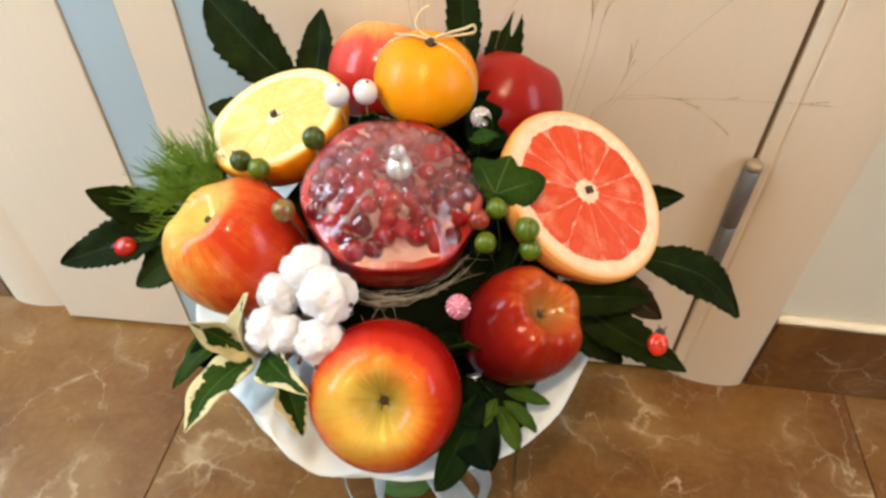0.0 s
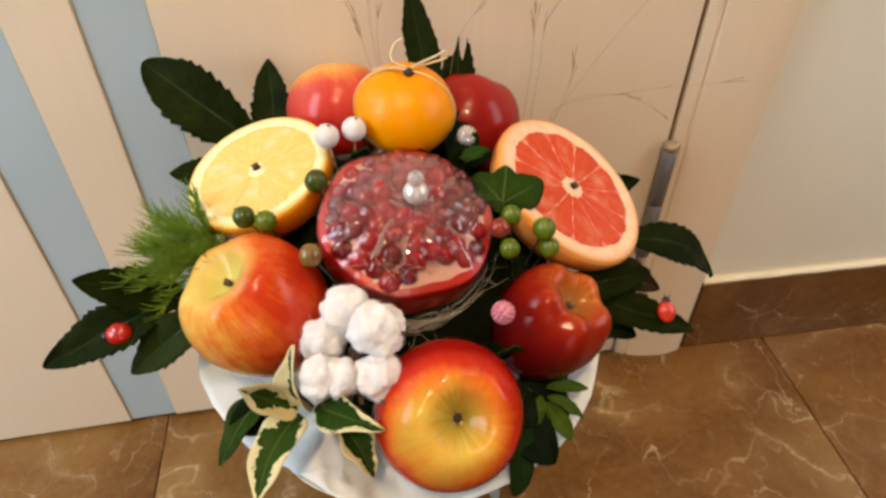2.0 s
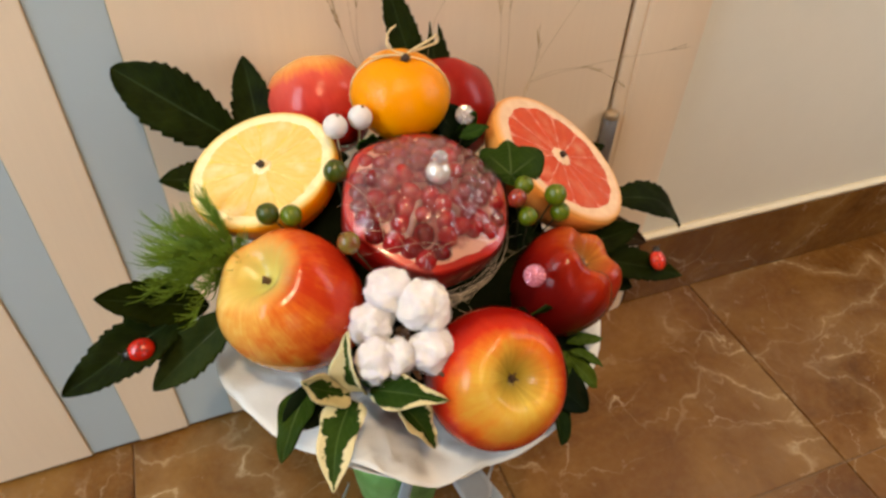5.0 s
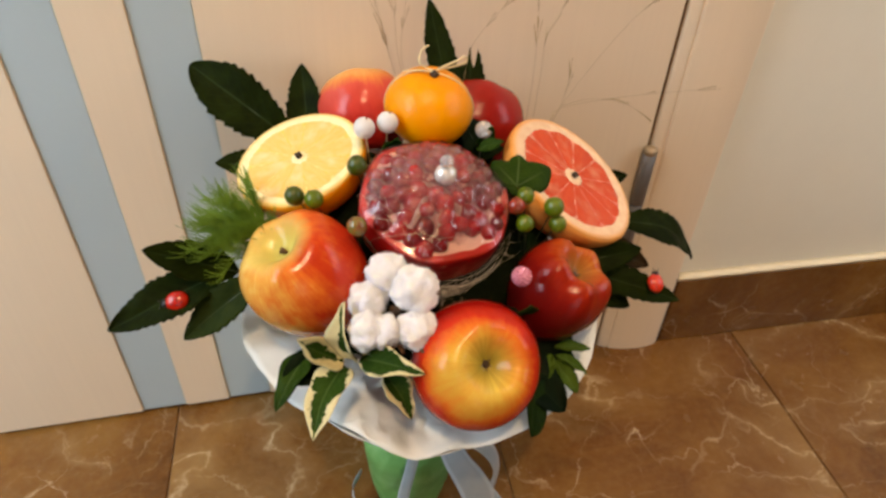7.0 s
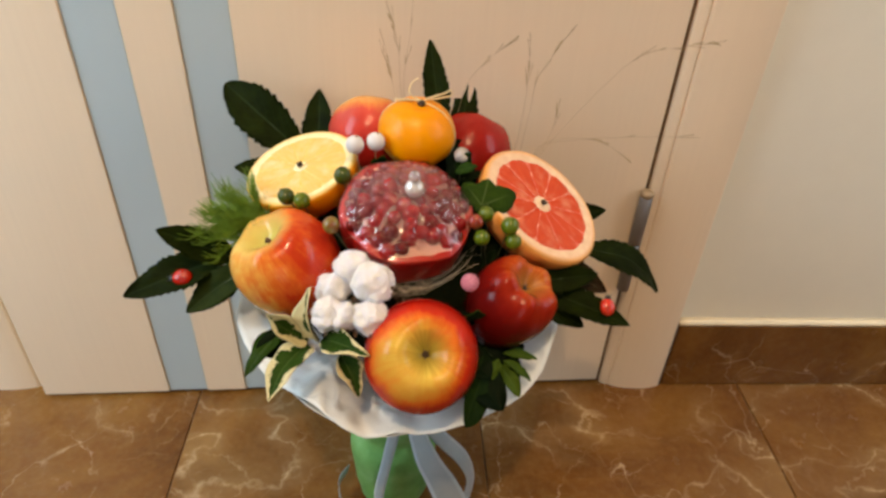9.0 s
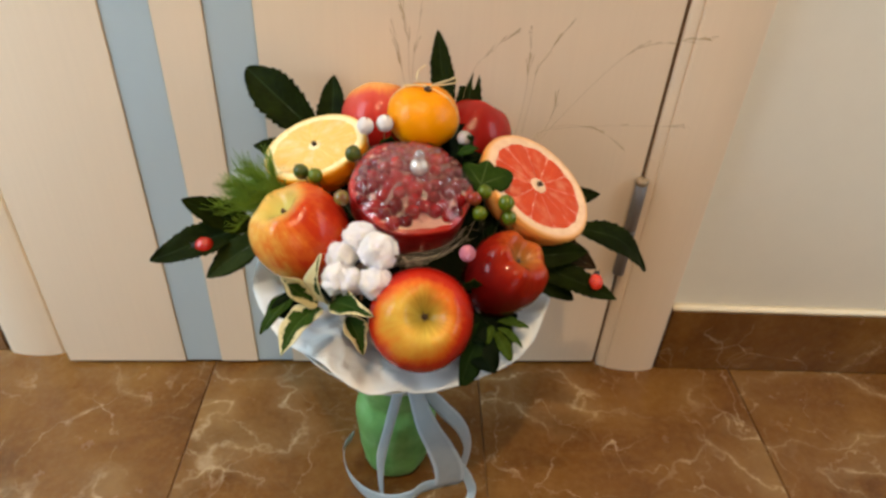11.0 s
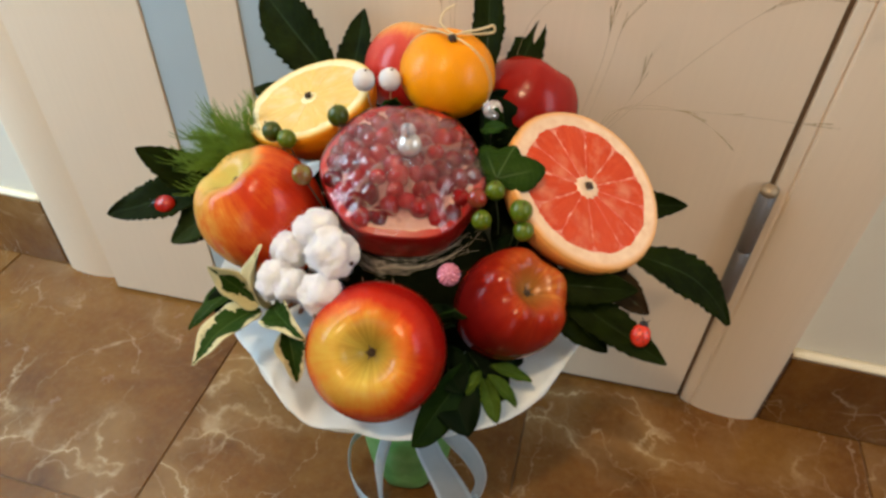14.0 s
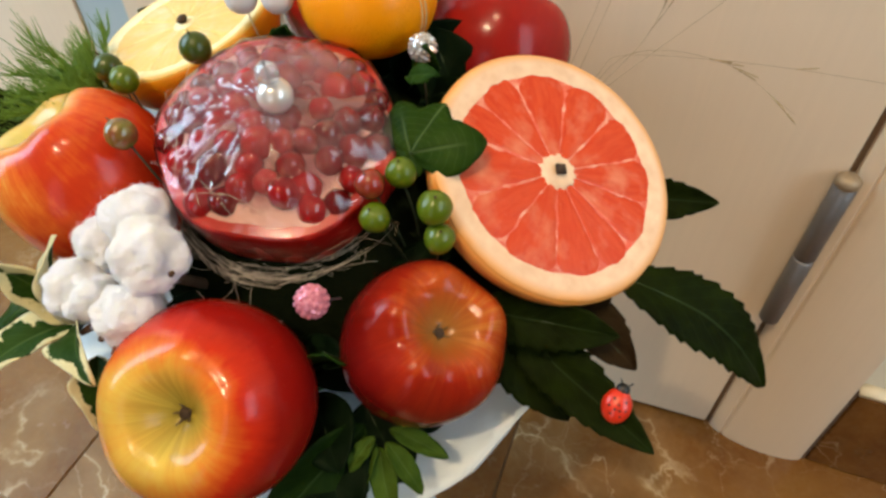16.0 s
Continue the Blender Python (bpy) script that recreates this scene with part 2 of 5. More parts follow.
k.bump(k.noise(c, 40, 3), 0.03, 0.0004)
M["strip"] = k.m

M["stalk"] = plain("brown_stalk", (0.10, 0.055, 0.025), 0.8, scale=300, vary=0.4)
M["sepal"] = plain("dry_green_sepal", (0.13, 0.085, 0.03), 0.8, scale=300, vary=0.4)
M["peel_orange"] = peel("orange_peel", (0.86, 0.36, 0.015), (0.80, 0.27, 0.010))
M["peel_mandarin"] = peel("mandarin_peel", (0.90, 0.345, 0.004), (0.86, 0.26, 0.003))
M["peel_grapefruit"] = peel("grapefruit_peel", (0.88, 0.40, 0.10), (0.84, 0.30, 0.06))


def pith(name, r, inner, outer):
    """The spongy ring of a citrus half, running over to the peel colour at its rim."""
    k = Mat(name, 0.6)
    c = k.coord()
    x, y, _ = k.split(c)
    d = k.calc("SQRT", k.calc("ADD", k.calc("MULTIPLY", x, x), k.calc("MULTIPLY", y, y)))
    n = k.noise(c, 140, 5)
    f = k.ramp(k.calc("ADD", k.calc("MULTIPLY", d, 1 / r), k.calc("MULTIPLY", k.calc("SUBTRACT", n, 0.5), 0.06)), (0.90, 0.0), (0.99, 1.0))
    k.set("Base Color", k.mix(f, k.mix(k.ramp(n, (0.35, 0.0), (0.65, 1.0)), tuple(v * w_ for v, w_ in zip(inner, (0.98, 0.88, 0.80))), tuple(min(1, v * 1.10) for v in inner)), outer))
    k.bump(n, 0.6, 0.0008)
    return k.m


M["pith_orange"] = pith("orange_pith", 0.0432, (0.86, 0.78, 0.46), (0.86, 0.50, 0.07))
M["pith_grapefruit"] = pith("grapefruit_pith", 0.0522, (0.80, 0.60, 0.42), (0.79, 0.34, 0.07))
M["pulp_orange"] = pulp("orange_pulp", (0.79, 0.51, 0.13), (0.83, 0.59, 0.22), (0.86, 0.72, 0.44), 0.55)
M["pulp_grapefruit"] = pulp("grapefruit_pulp", (0.60, 0.046, 0.012), (0.69, 0.085, 0.026), (0.80, 0.32, 0.19), 0.55)


def web(name, flesh, pale):
    """Thin skin between the segments, showing pale in stretches only."""
    k = Mat(name, 0.35)
    k.set("Base Color", k.mix(k.ramp(k.noise(k.coord(), 95, 4, 0.6), (0.47, 0.0), (0.66, 1.0)), flesh, pale))
    return k.m


M["web_grapefruit"] = web("grapefruit_membrane", (0.68, 0.10, 0.05), (0.84, 0.42, 0.30))
M["web_orange"] = web("orange_membrane", (0.78, 0.50, 0.07), (0.86, 0.70, 0.32))
M["clove"] = plain("dark_clove", (0.045, 0.025, 0.012), 0.8, scale=500, vary=0.5)
k = Mat("pomegranate_rind", 0.30)
c = k.coord()
k.set("Base Color", k.ramp(k.noise(c, 30, 5), (0.25, (0.44, 0.010, 0.008)), (0.5, (0.58, 0.018, 0.012)), (0.8, (0.66, 0.06, 0.03))))
k.set("Coat Weight", 0.5).set("Coat Roughness", 0.1)
k.bump(k.noise(c, 120, 4), 0.2, 0.0008)
M["rind"] = k.m
k = Mat("pomegranate_pith", 0.5)
c = k.coord()
x, y, z = k.split(c)
d = k.calc("SQRT", k.calc("ADD", k.calc("MULTIPLY", x, x), k.calc("MULTIPLY", y, y)))
edge = k.ramp(k.calc("ADD", k.calc("MULTIPLY", d, 1 / 0.0455), k.calc("MULTIPLY", k.calc("SUBTRACT", k.noise(c, 160, 4), 0.5), 0.25)), (0.66, 0.0), (0.78, 1.0))
k.set("Base Color", k.mix(edge, k.ramp(k.noise(c, 120, 4), (0.3, (0.24, 0.055, 0.065)), (0.7, (0.42, 0.14, 0.14))), (0.84, 0.50, 0.42)))
k.bump(k.noise(c, 150, 4), 0.4, 0.001)
M["pomme_pith"] = k.m
M["membrane"] = plain("pomegranate_membrane", (0.34, 0.16, 0.15), 0.5, scale=240, vary=0.3)
k = Mat("pomegranate_aril", 0.08)
k.set("Base Color", k.mix(k.random(), (0.13, 0.002, 0.004), (0.46, 0.008, 0.010)))
k.set("Coat Weight", 0.6).set("Coat Roughness", 0.04)
M["aril"] = k.m
# clear film: mostly see-through, a little milky, glossy by angle
k = Mat("clear_film", 0.10)
nt = k.nt
clear, milk, gloss = nt.nodes.new("ShaderNodeBsdfTransparent"), nt.nodes.new("ShaderNodeBsdfDiffuse"), nt.nodes.new("ShaderNodeBsdfGlossy")
milk.inputs[0].default_value = (0.46, 0.29, 0.31, 1)
gloss.inputs["Roughness"].default_value = 0.045
m1, m2, fr = nt.nodes.new("ShaderNodeMixShader"), nt.nodes.new("ShaderNodeMixShader"), nt.nodes.new("ShaderNodeFresnel")
fr.inputs[0].default_value = 1.32
c = k.coord()
x, y, _ = k.split(c)
mid = k.ramp(k.calc("SQRT", k.calc("ADD", k.calc("MULTIPLY", x, x), k.calc("MULTIPLY", y, y))), (0.010, 0.22), (0.034, 0.0))
k.put(m1.inputs[0], k.calc("MULTIPLY", k.calc("ADD", mid, k.ramp(k.noise(c, 34, 5, 0.6, 0.8), (0.46, 0.04), (0.64, 0.34))), k.calc("MULTIPLY", k.ramp(k.split(c)[2], (0.002, 0.08), (0.007, 1.0)), k.ramp(k.calc("ADD", k.calc("MULTIPLY", k.split(c)[1], 12.0), 0.5), (0.25, 0.30), (0.75, 1.0)))))
nt.links.new(clear.outputs[0], m1.inputs[1]), nt.links.new(milk.outputs[0], m1.inputs[2])
k.put(m2.inputs[0], k.calc("ADD", fr.outputs[0], 0.03))
nt.links.new(m1.outputs[0], m2.inputs[1]), nt.links.new(gloss.outputs[0], m2.inputs[2])
nt.links.new(m2.outputs[0], nt.nodes["Material Output"].inputs[0])
bp = nt.nodes.new("ShaderNodeBump")
bp.inputs["Strength"].default_value, bp.inputs["Distance"].default_value = 0.4, 0.002
k.put(bp.inputs["Height"], k.noise(k.scaled(c, (1, 1.4, 1)), 60, 2, 0.4, 0.6))
nt.links.new(bp.outputs[0], gloss.inputs["Normal"])
M["film"] = k.m

GREEN_D, GREEN_L = (0.0034, 0.0056, 0.0008), (0.0115, 0.0205, 0.0020)
M["leaf"] = leaf_skin("dark_evergreen_leaf", GREEN_D, GREEN_L, (0.0338, 0.0562, 0.0225), 0.55)
# Leaf green taken almost to black for the shade between the fruit.
M["leaf_shaded"] = leaf_skin("shaded_green_leaf", (0.002, 0.006, 0.002), (0.005, 0.013, 0.004), (0.010, 0.022, 0.008), 0.5)
M["leaf_red"] = leaf_skin("bronze_evergreen_leaf", (0.0180, 0.0095, 0.0045), (0.0290, 0.0190, 0.0075), (0.0675, 0.0525, 0.0300))
M["leaf_back"] = leaf_skin("pale_leaf_underside", (0.010, 0.019, 0.004), (0.024, 0.038, 0.008), (0.05, 0.07, 0.03), 0.55)
M["ivy"] = leaf_skin("ivy_leaf", (0.0085, 0.0270, 0.0030), (0.0260, 0.0560, 0.0065), (0.130, 0.180, 0.070), 0.38)
for key, reach in (("variegated", 0.37), ("variegated_pale", 0.24), ("variegated_dark", 0.46)):
    M[key] = leaf_skin(key + "_ivy_leaf", (0.010, 0.034, 0.005), (0.028, 0.064, 0.010), (0.10, 0.16, 0.05), 0.4, edge=(0.62, 0.57, 0.33), reach=reach)
M["galax"] = leaf_skin("mid_green_leaf", (0.0090, 0.0300, 0.0037), (0.0240, 0.0600, 0.0075), (0.0750, 0.1275, 0.0450))
# Copy of the mid-green leaf with shade darkened into its colour.
M["galax_shaded"] = leaf_skin("shaded_mid_green_leaf", (0.0045, 0.0140, 0.0018), (0.0110, 0.0270, 0.0036), (0.0330, 0.0580, 0.0200))
M["box"] = leaf_skin("small_box_leaf", (0.024, 0.056, 0.006), (0.066, 0.118, 0.016), (0.11, 0.17, 0.06))
M["fern"] = plain("feathery_green", (0.110, 0.215, 0.012), 0.65, scale=200, vary=0.45)
M["stem"] = plain("green_stem", (0.030, 0.050, 0.018), 0.6, scale=200, vary=0.3)
M["berry"] = plain("green_berry", (0.088, 0.140, 0.004), 0.28, scale=160, vary=0.35, coat=0.05)
M["berry_dark"] = plain("dark_green_berry", (0.038, 0.064, 0.003), 0.28, scale=160, vary=0.4, coat=0.05)
k = Mat("ripening_berry", 0.18)
k.set("Base Color", k.ramp(k.noise(k.coord(), 130, 4), (0.40, (0.28, 0.016, 0.010)), (0.75, (0.20, 0.050, 0.015))))
k.set("Coat Weight", 0.5)
M["berry_red"] = k.m
k = Mat("brown_green_berry", 0.18)
k.set("Base Color", k.ramp(k.noise(k.coord(), 120, 4), (0.34, (0.20, 0.045, 0.015)), (0.6, (0.17, 0.15, 0.03))))
k.set("Coat Weight", 0.5)
M["berry_brown"] = k.m
M["white_ball"] = plain("white_snowberry", (0.68, 0.67, 0.66), 0.55, scale=220, vary=0.06)
k = Mat("pearl", 0.22)
k.set("Base Color", k.mix(k.noise(k.coord(), 120, 2), (0.74, 0.71, 0.66), (0.82, 0.80, 0.78)))
k.set("Metallic", 0.45).set("Coat Weight", 0.8).set("Coat Roughness", 0.10)
M["pearl"] = k.m
k = Mat("clear_bead", 0.05)
k.set("Base Color", (0.93, 0.93, 0.97)).set("Transmission Weight", 0.75).set("IOR", 1.5)
M["bead"] = k.m
k = Mat("silver_rhinestone", 0.12)
k.set("Base Color", k.ramp(k.voronoi(k.coord(), 900.0, "F1", "Distance"), (0.1, (0.90, 0.88, 0.84)), (0.7, (0.55, 0.52, 0.48))))
k.set("Metallic", 0.55)
M["silver"] = k.m
k = Mat("pink_rhinestone", 0.14)
k.set("Base Color", k.ramp(k.voronoi(k.coord(), 900.0, "F1", "Distance"), (0.1, (0.88, 0.42, 0.50)), (0.7, (0.66, 0.22, 0.30))))
k.set("Metallic", 0.3)
M["pink"] = k.m
k = Mat("cotton_fluff", 0.95)
c = k.coord()
k.set("Base Color", k.ramp(k.noise(c, 130, 5), (0.3, (0.78, 0.78, 0.78)), (0.6, (0.87, 0.87, 0.88))))
k.set("Sheen Weight", 0.6).set("Sheen Roughness", 0.6)
k.bump(k.noise(c, 330, 7, 0.75), 0.7, 0.0018)
k.set("Subsurface Weight", 0.6).set("Subsurface Radius", (0.004, 0.004, 0.003)).set("Subsurface Scale", 0.7)
M["cotton"] = k.m
M["husk"] = plain("brown_cotton_husk", (0.095, 0.045, 0.020), 0.85, scale=300, vary=0.5, bump=0.5)
M["bug"] = plain("red_lacquer", (0.50, 0.014, 0.006), 0.25, scale=100, vary=0.2, coat=0.25)
M["bug2"] = plain("bright_red_lacquer", (0.66, 0.030, 0.010), 0.3, scale=100, vary=0.12, coat=0.4)
M["black"] = plain("black_lacquer", (0.012, 0.011, 0.010), 0.3)
M["raffia"] = plain("pale_sisal_fibre", (0.86, 0.74, 0.58), 0.7, scale=300, vary=0.2)
M["twine"] = plain("cream_twine", (0.74, 0.60, 0.34), 0.7, scale=400, vary=0.2)
M["grass"] = plain("dry_grass", (0.40, 0.29, 0.15), 0.8, scale=200, vary=0.35)
# Near-black and without gloss, to paint the shade between the fruit.
M["foam"] = plain("gap_shade_black", (0.006, 0.009, 0.004), 0.95, scale=200, vary=0.5, bump=0.6, depth=0.002, matt=True)
k = Mat("white_crepe_paper", 0.75)
c = k.coord()
w = k.noise(k.scaled(c, (1, 1, 1.5)), 30, 4, 0.5, 0.2)
fold = k.voronoi(k.scaled(c, (1, 1, 0.6), (0.3, 0.1, 0.2)), 26.0, "F1", "Distance")
fine = k.voronoi(k.scaled(c, (1, 1, 0.7)), 75.0, "F1", "Distance")
k.set("Base Color", k.mix(k.noise(c, 18, 3), (0.80, 0.845, 0.795), (0.86, 0.885, 0.855)))
k.bump(k.calc("ADD", k.calc("ADD", k.calc("MULTIPLY", fold, 1.0), k.calc("MULTIPLY", fine, 0.35)), k.calc("MULTIPLY", w, 0.5)), 0.16, 0.004)
glow, both = k.nt.nodes.new("ShaderNodeBsdfTranslucent"), k.nt.nodes.new("ShaderNodeMixShader")
glow.inputs[0].default_value = (0.80, 0.84, 0.80, 1)
both.inputs[0].default_value = 0.12
k.nt.links.new(k.b.outputs[0], both.inputs[1]), k.nt.links.new(glow.outputs[0], both.inputs[2])
k.nt.links.new(both.outputs[0], k.nt.nodes["Material Output"].inputs[0])
M["paper"] = k.m
k = Mat("green_tissue_wrap", 0.55)
c = k.coord()
k.set("Base Color", k.ramp(k.noise(c, 28, 5, 0.6), (0.30, (0.075, 0.260, 0.060)), (0.50, (0.135, 0.390, 0.105)), (0.75, (0.220, 0.500, 0.190))))
k.bump(k.noise(k.scaled(c, (1.6, 1.6, 0.7)), 45, 5, 0.6, 0.8), 0.5, 0.004)
k.set("Coat Weight", 0.12)
M["wrap"] = k.m
k = Mat("grey_blue_ribbon", 0.40)
c = k.coord("UV")
weave = k.noise(k.scaled(c, (60, 900, 1)), 1.0, 3)
k.set("Base Color", k.mix(k.noise(k.coord(), 60, 4), (0.30, 0.41, 0.46), (0.44, 0.55, 0.60)))
k.set("Sheen Weight", 0.4).set("Anisotropic", 0.5).set("Alpha", k.ramp(k.calc("ABSOLUTE", k.calc("SUBTRACT", k.split(c)[0], 0.5)), (0.36, 0.78), (0.40, 1.0)))
k.bump(weave, 0.25, 0.0004)
M["ribbon"] = k.m

# ---- building helpers ----


def mesh_of(name, bm, material, smooth=True):
    me = bpy.data.meshes.new(name)
    bmesh.ops.recalc_face_normals(bm, faces=bm.faces)
    bm.to_mesh(me)
    bm.free()
    me.materials.append(material)
    if smooth:
        me.shade_smooth()
    return me


def part(name, bm, material, parent, label="", smooth=True):
    ob = new(name, mesh_of(name, bm, material, smooth))
    ob.parent = parent
    return tagged(ob, label)


def thing(name, m, label, category, group="", kind=""):
    ob = new(name)
    ob.empty_display_size = 0.01
    ob.matrix_world = m
    return tagged(ob, label, category, group, kind)


def single(name, bm, material, m, label, category, group="", kind="", smooth=True):
    ob = new(name, mesh_of(name, bm, material, smooth))
    ob.matrix_world = m
    return tagged(ob, label, category, group, kind)


def aim(centre, axis, twist=0.0):
    """A pose at centre whose z points along axis."""
    turn = Vector(axis).normalized().to_track_quat("Z", "Y").to_matrix().to_4x4()
    return Matrix.Translation(centre) @ turn @ pose(0, 0, 0, 0, 0, twist)


def box(bm, x0, x1, y0, y1, z0, z1, bevel=0.0):
    vs = bmesh.ops.create_cube(bm, size=1.0, matrix=Matrix.LocRotScale(((x0 + x1) / 2, (y0 + y1) / 2, (z0 + z1) / 2), None, (x1 - x0, y1 - y0, z1 - z0)))["verts"]
    if bevel:
        edges = list({e for v in vs for e in v.link_edges})
        bmesh.ops.bevel(bm, geom=edges, offset=bevel, segments=2, affect="EDGES")
    return bm


def grid_faces(bm, rows, closed=False, cap=False):
    n = len(rows[0])
    for a, b in zip(rows, rows[1:]):
        for i in range(n if closed else n - 1):
            j = (i + 1) % n
            bm.faces.new((a[i], a[j], b[j], b[i]))
    if cap:
        bm.faces.new(rows[0][::-1])
        bm.faces.new(rows[-1])


def lathe(bm, profile, sides=48, wobble=None):
    """Turn a profile of (radius, z) round z. wobble(angle, k, r, z) gives the point its own radius and height."""
    rows = []
    for k_, (r, z) in enumerate(profile):
        ring = []
        for i in range(sides):
            a = 2 * math.pi * i / sides
            rr, zz = wobble(a, k_, r, z) if wobble else (r, z)
            ring.append(bm.verts.new((rr * math.cos(a), rr * math.sin(a), zz)))
        rows.append(ring)
    grid_faces(bm, rows, closed=True)
    for ring, flip in ((rows[0], True), (rows[-1], False)):
        try:
            bm.faces.new(ring[::-1] if flip else ring)
        except ValueError:
            pass
    return bm


def tube(bm, pts, r, sides=6, taper=1.0):
    pts = [Vector(p) for p in pts]
    rows = []
    ref = Vector((0.31, 0.22, 0.93))
    for i, p in enumerate(pts):
        d = (pts[min(i + 1, len(pts) - 1)] - pts[max(i - 1, 0)]).normalized()
        s = d.cross(ref)
        if s.length < 0.05:
            s = d.cross(Vector((1, 0, 0)))
        s.normalize()
        u = s.cross(d)
        rr = r * (1 + (taper - 1) * i / max(1, len(pts) - 1))
        rows.append([bm.verts.new(p + rr * (math.cos(a) * s + math.sin(a) * u)) for a in (2 * math.pi * q / sides for q in range(sides))])
    grid_faces(bm, rows, closed=True, cap=True)
    return bm


def bend(pts, steps=24):
    """A smooth line through a few points (Catmull-Rom)."""
    p = [Vector(q) for q in pts]
    p = [2 * p[0] - p[1], *p, 2 * p[-1] - p[-2]]
    out = []
    per = max(2, steps // (len(p) - 3))
    for i in range(1, len(p) - 2):
        for s in range(per):
            t = s / per
            a, b, c_, d = p[i - 1], p[i], p[i + 1], p[i + 2]
            out.append(0.5 * ((2 * b) + (c_ - a) * t + (2 * a - 5 * b + 4 * c_ - d) * t * t + (3 * b - a - 3 * c_ + d) * t ** 3))
    out.append(p[-2])
    return out


def ball(bm, r, u=24, v=14, m=None, squash=1.0):
    bmesh.ops.create_uvsphere(bm, u_segments=u, v_segments=v, radius=r, matrix=(m or Matrix()) @ Matrix.Diagonal((1, 1, squash, 1)))
    return bm


# ---- the setting ----
WALL_Y, PITCH = 0.305, 0.334
X0, X1, Y0, CEIL = -1.05, 1.06, -2.2, 2.45

floor = single("floor", box(bmesh.new(), X0 - 0.1, X1 + 0.1, Y0 - 0.1, 0.60, -0.06, -0.0018), M["grout"], pose(0, 0, 0), "brown marble-look tiled floor with dark narrow joints", "floor", kind="structure", smooth=False)

# wall with the doorway, 12 cm thick
bm = bmesh.new()
box(bm, X0 - 0.1, -0.44, WALL_Y, WALL_Y + 0.12, -0.01, CEIL)
box(bm, 0.33, X1 + 0.1, WALL_Y, WALL_Y + 0.12, -0.01, CEIL)
box(bm, -0.44, 0.33, WALL_Y, WALL_Y + 0.12, 2.04, CEIL)
single("wall_north", bm, M["wall"], pose(0, 0, 0), "pale yellowish plastered wall round the doorway", "wall", kind="structure", smooth=False)
bm = bmesh.new()
box(bm, X0 - 0.1, -0.30, Y0 - 0.1, Y0, -0.01, CEIL)
box(bm, 0.50, X1 + 0.1, Y0 - 0.1, Y0, -0.01, CEIL)
box(bm, -0.30, 0.50, Y0 - 0.1, Y0, 2.05, CEIL)
single("wall_south", bm, M["room"], pose(0, 0, 0), "unseen rear wall with a glazed doorway, darkened against bounce light", "wall", kind="structure", smooth=False)
glazed = thing("door_2", pose(0.10, Y0 - 0.05, 0.0), "white framed glazed door in the rear wall", "door", kind="structure")
bm = bmesh.new()
for a in ((-0.40, -0.34, 0.0, 2.05), (0.34, 0.40, 0.0, 2.05), (-0.34, 0.34, 0.0, 0.08), (-0.34, 0.34, 1.99, 2.05)):
    box(bm, a[0], a[1], -0.03, 0.03, a[2], a[3], 0.003)
part("door_frame", bm, M["trim"], glazed, smooth=False)
WZ0, WZ1 = 0.42, 1.60


def side_wall(name, x0, x1, y0, y1):
    bm = bmesh.new()
    box(bm, x0, x1, Y0, y0, -0.01, CEIL)
    box(bm, x0, x1, y1, WALL_Y, -0.01, CEIL)
    box(bm, x0, x1, y0, y1, -0.01, WZ0)
    box(bm, x0, x1, y0, y1, WZ1, CEIL)
    single(name, bm, M["room"], pose(0, 0, 0), "unseen side wall with a window opening, darkened against bounce light", "wall", kind="structure", smooth=False)


def side_window(name, x, y0, y1):
    w = thing(name, pose(x, 0, 0), "white framed window in the side wall", "window", kind="structure")
    bm = bmesh.new()
    for a in ((y0, y0 + 0.05, WZ0, WZ1), (y1 - 0.05, y1, WZ0, WZ1), (y0 + 0.05, y1 - 0.05, WZ0, WZ0 + 0.05), (y0 + 0.05, y1 - 0.05, WZ1 - 0.05, WZ1)):
        box(bm, -0.03, 0.03, a[0], a[1], a[2], a[3], 0.003)
    part("window_frame", bm, M["trim"], w, smooth=False)


side_wall("wall_west", X0 - 0.1, X0, -0.45, 0.15)
side_wall("wall_east", X1, X1 + 0.1, -0.38, 0.18)
side_window("window_1", X0 - 0.05, -0.45, 0.15)
side_window("window_2", X1 + 0.05, -0.38, 0.18)
single("ceiling", box(bmesh.new(), X0 - 0.1, X1 + 0.1, Y0 - 0.1, 0.60, CEIL, CEIL + 0.1), M["room"], pose(0, 0, 0), "plain unseen ceiling, darkened against bounce light", "ceiling", kind="structure", smooth=False)
single("wall_beyond", box(bmesh.new(), -0.7, 0.6, 0.52, 0.58, -0.01, CEIL), M["room"], pose(0, 0, 0), "plain unseen wall behind the door, in the same darkened plaster", "wall", kind="structure", smooth=False)


def architrave(name, x0, x1, inner, outer, mid, flip):
    """Rounded upright door trim; its front bulges between the two edges."""
    bm = bmesh.new()
    n = 120
    prof = [(x0, WALL_Y + 0.004)]
    for i in range(n + 1):
        u = i / n
        y = inner + (outer - inner) * u - (math.sin(math.pi * u) ** 0.55) * mid
        near = 1 - u if flip else u
        y += 0.0022 * math.exp(-(((near - 0.14) / 0.012) ** 2))
        prof.append((x0 + (x1 - x0) * u, y))
    prof.append((x1, WALL_Y + 0.004))
    rows = [[bm.verts.new((x, y, z)) for x, y in prof] for z in (0.0, 0.5, 1.2, 2.09)]
    grid_faces(bm, rows, closed=True)
    ob = single(name, bm, M["trim"], pose(0, 0, 0), "cream rounded wooden door trim standing on the tiles", "trim", kind="structure")
    return ob


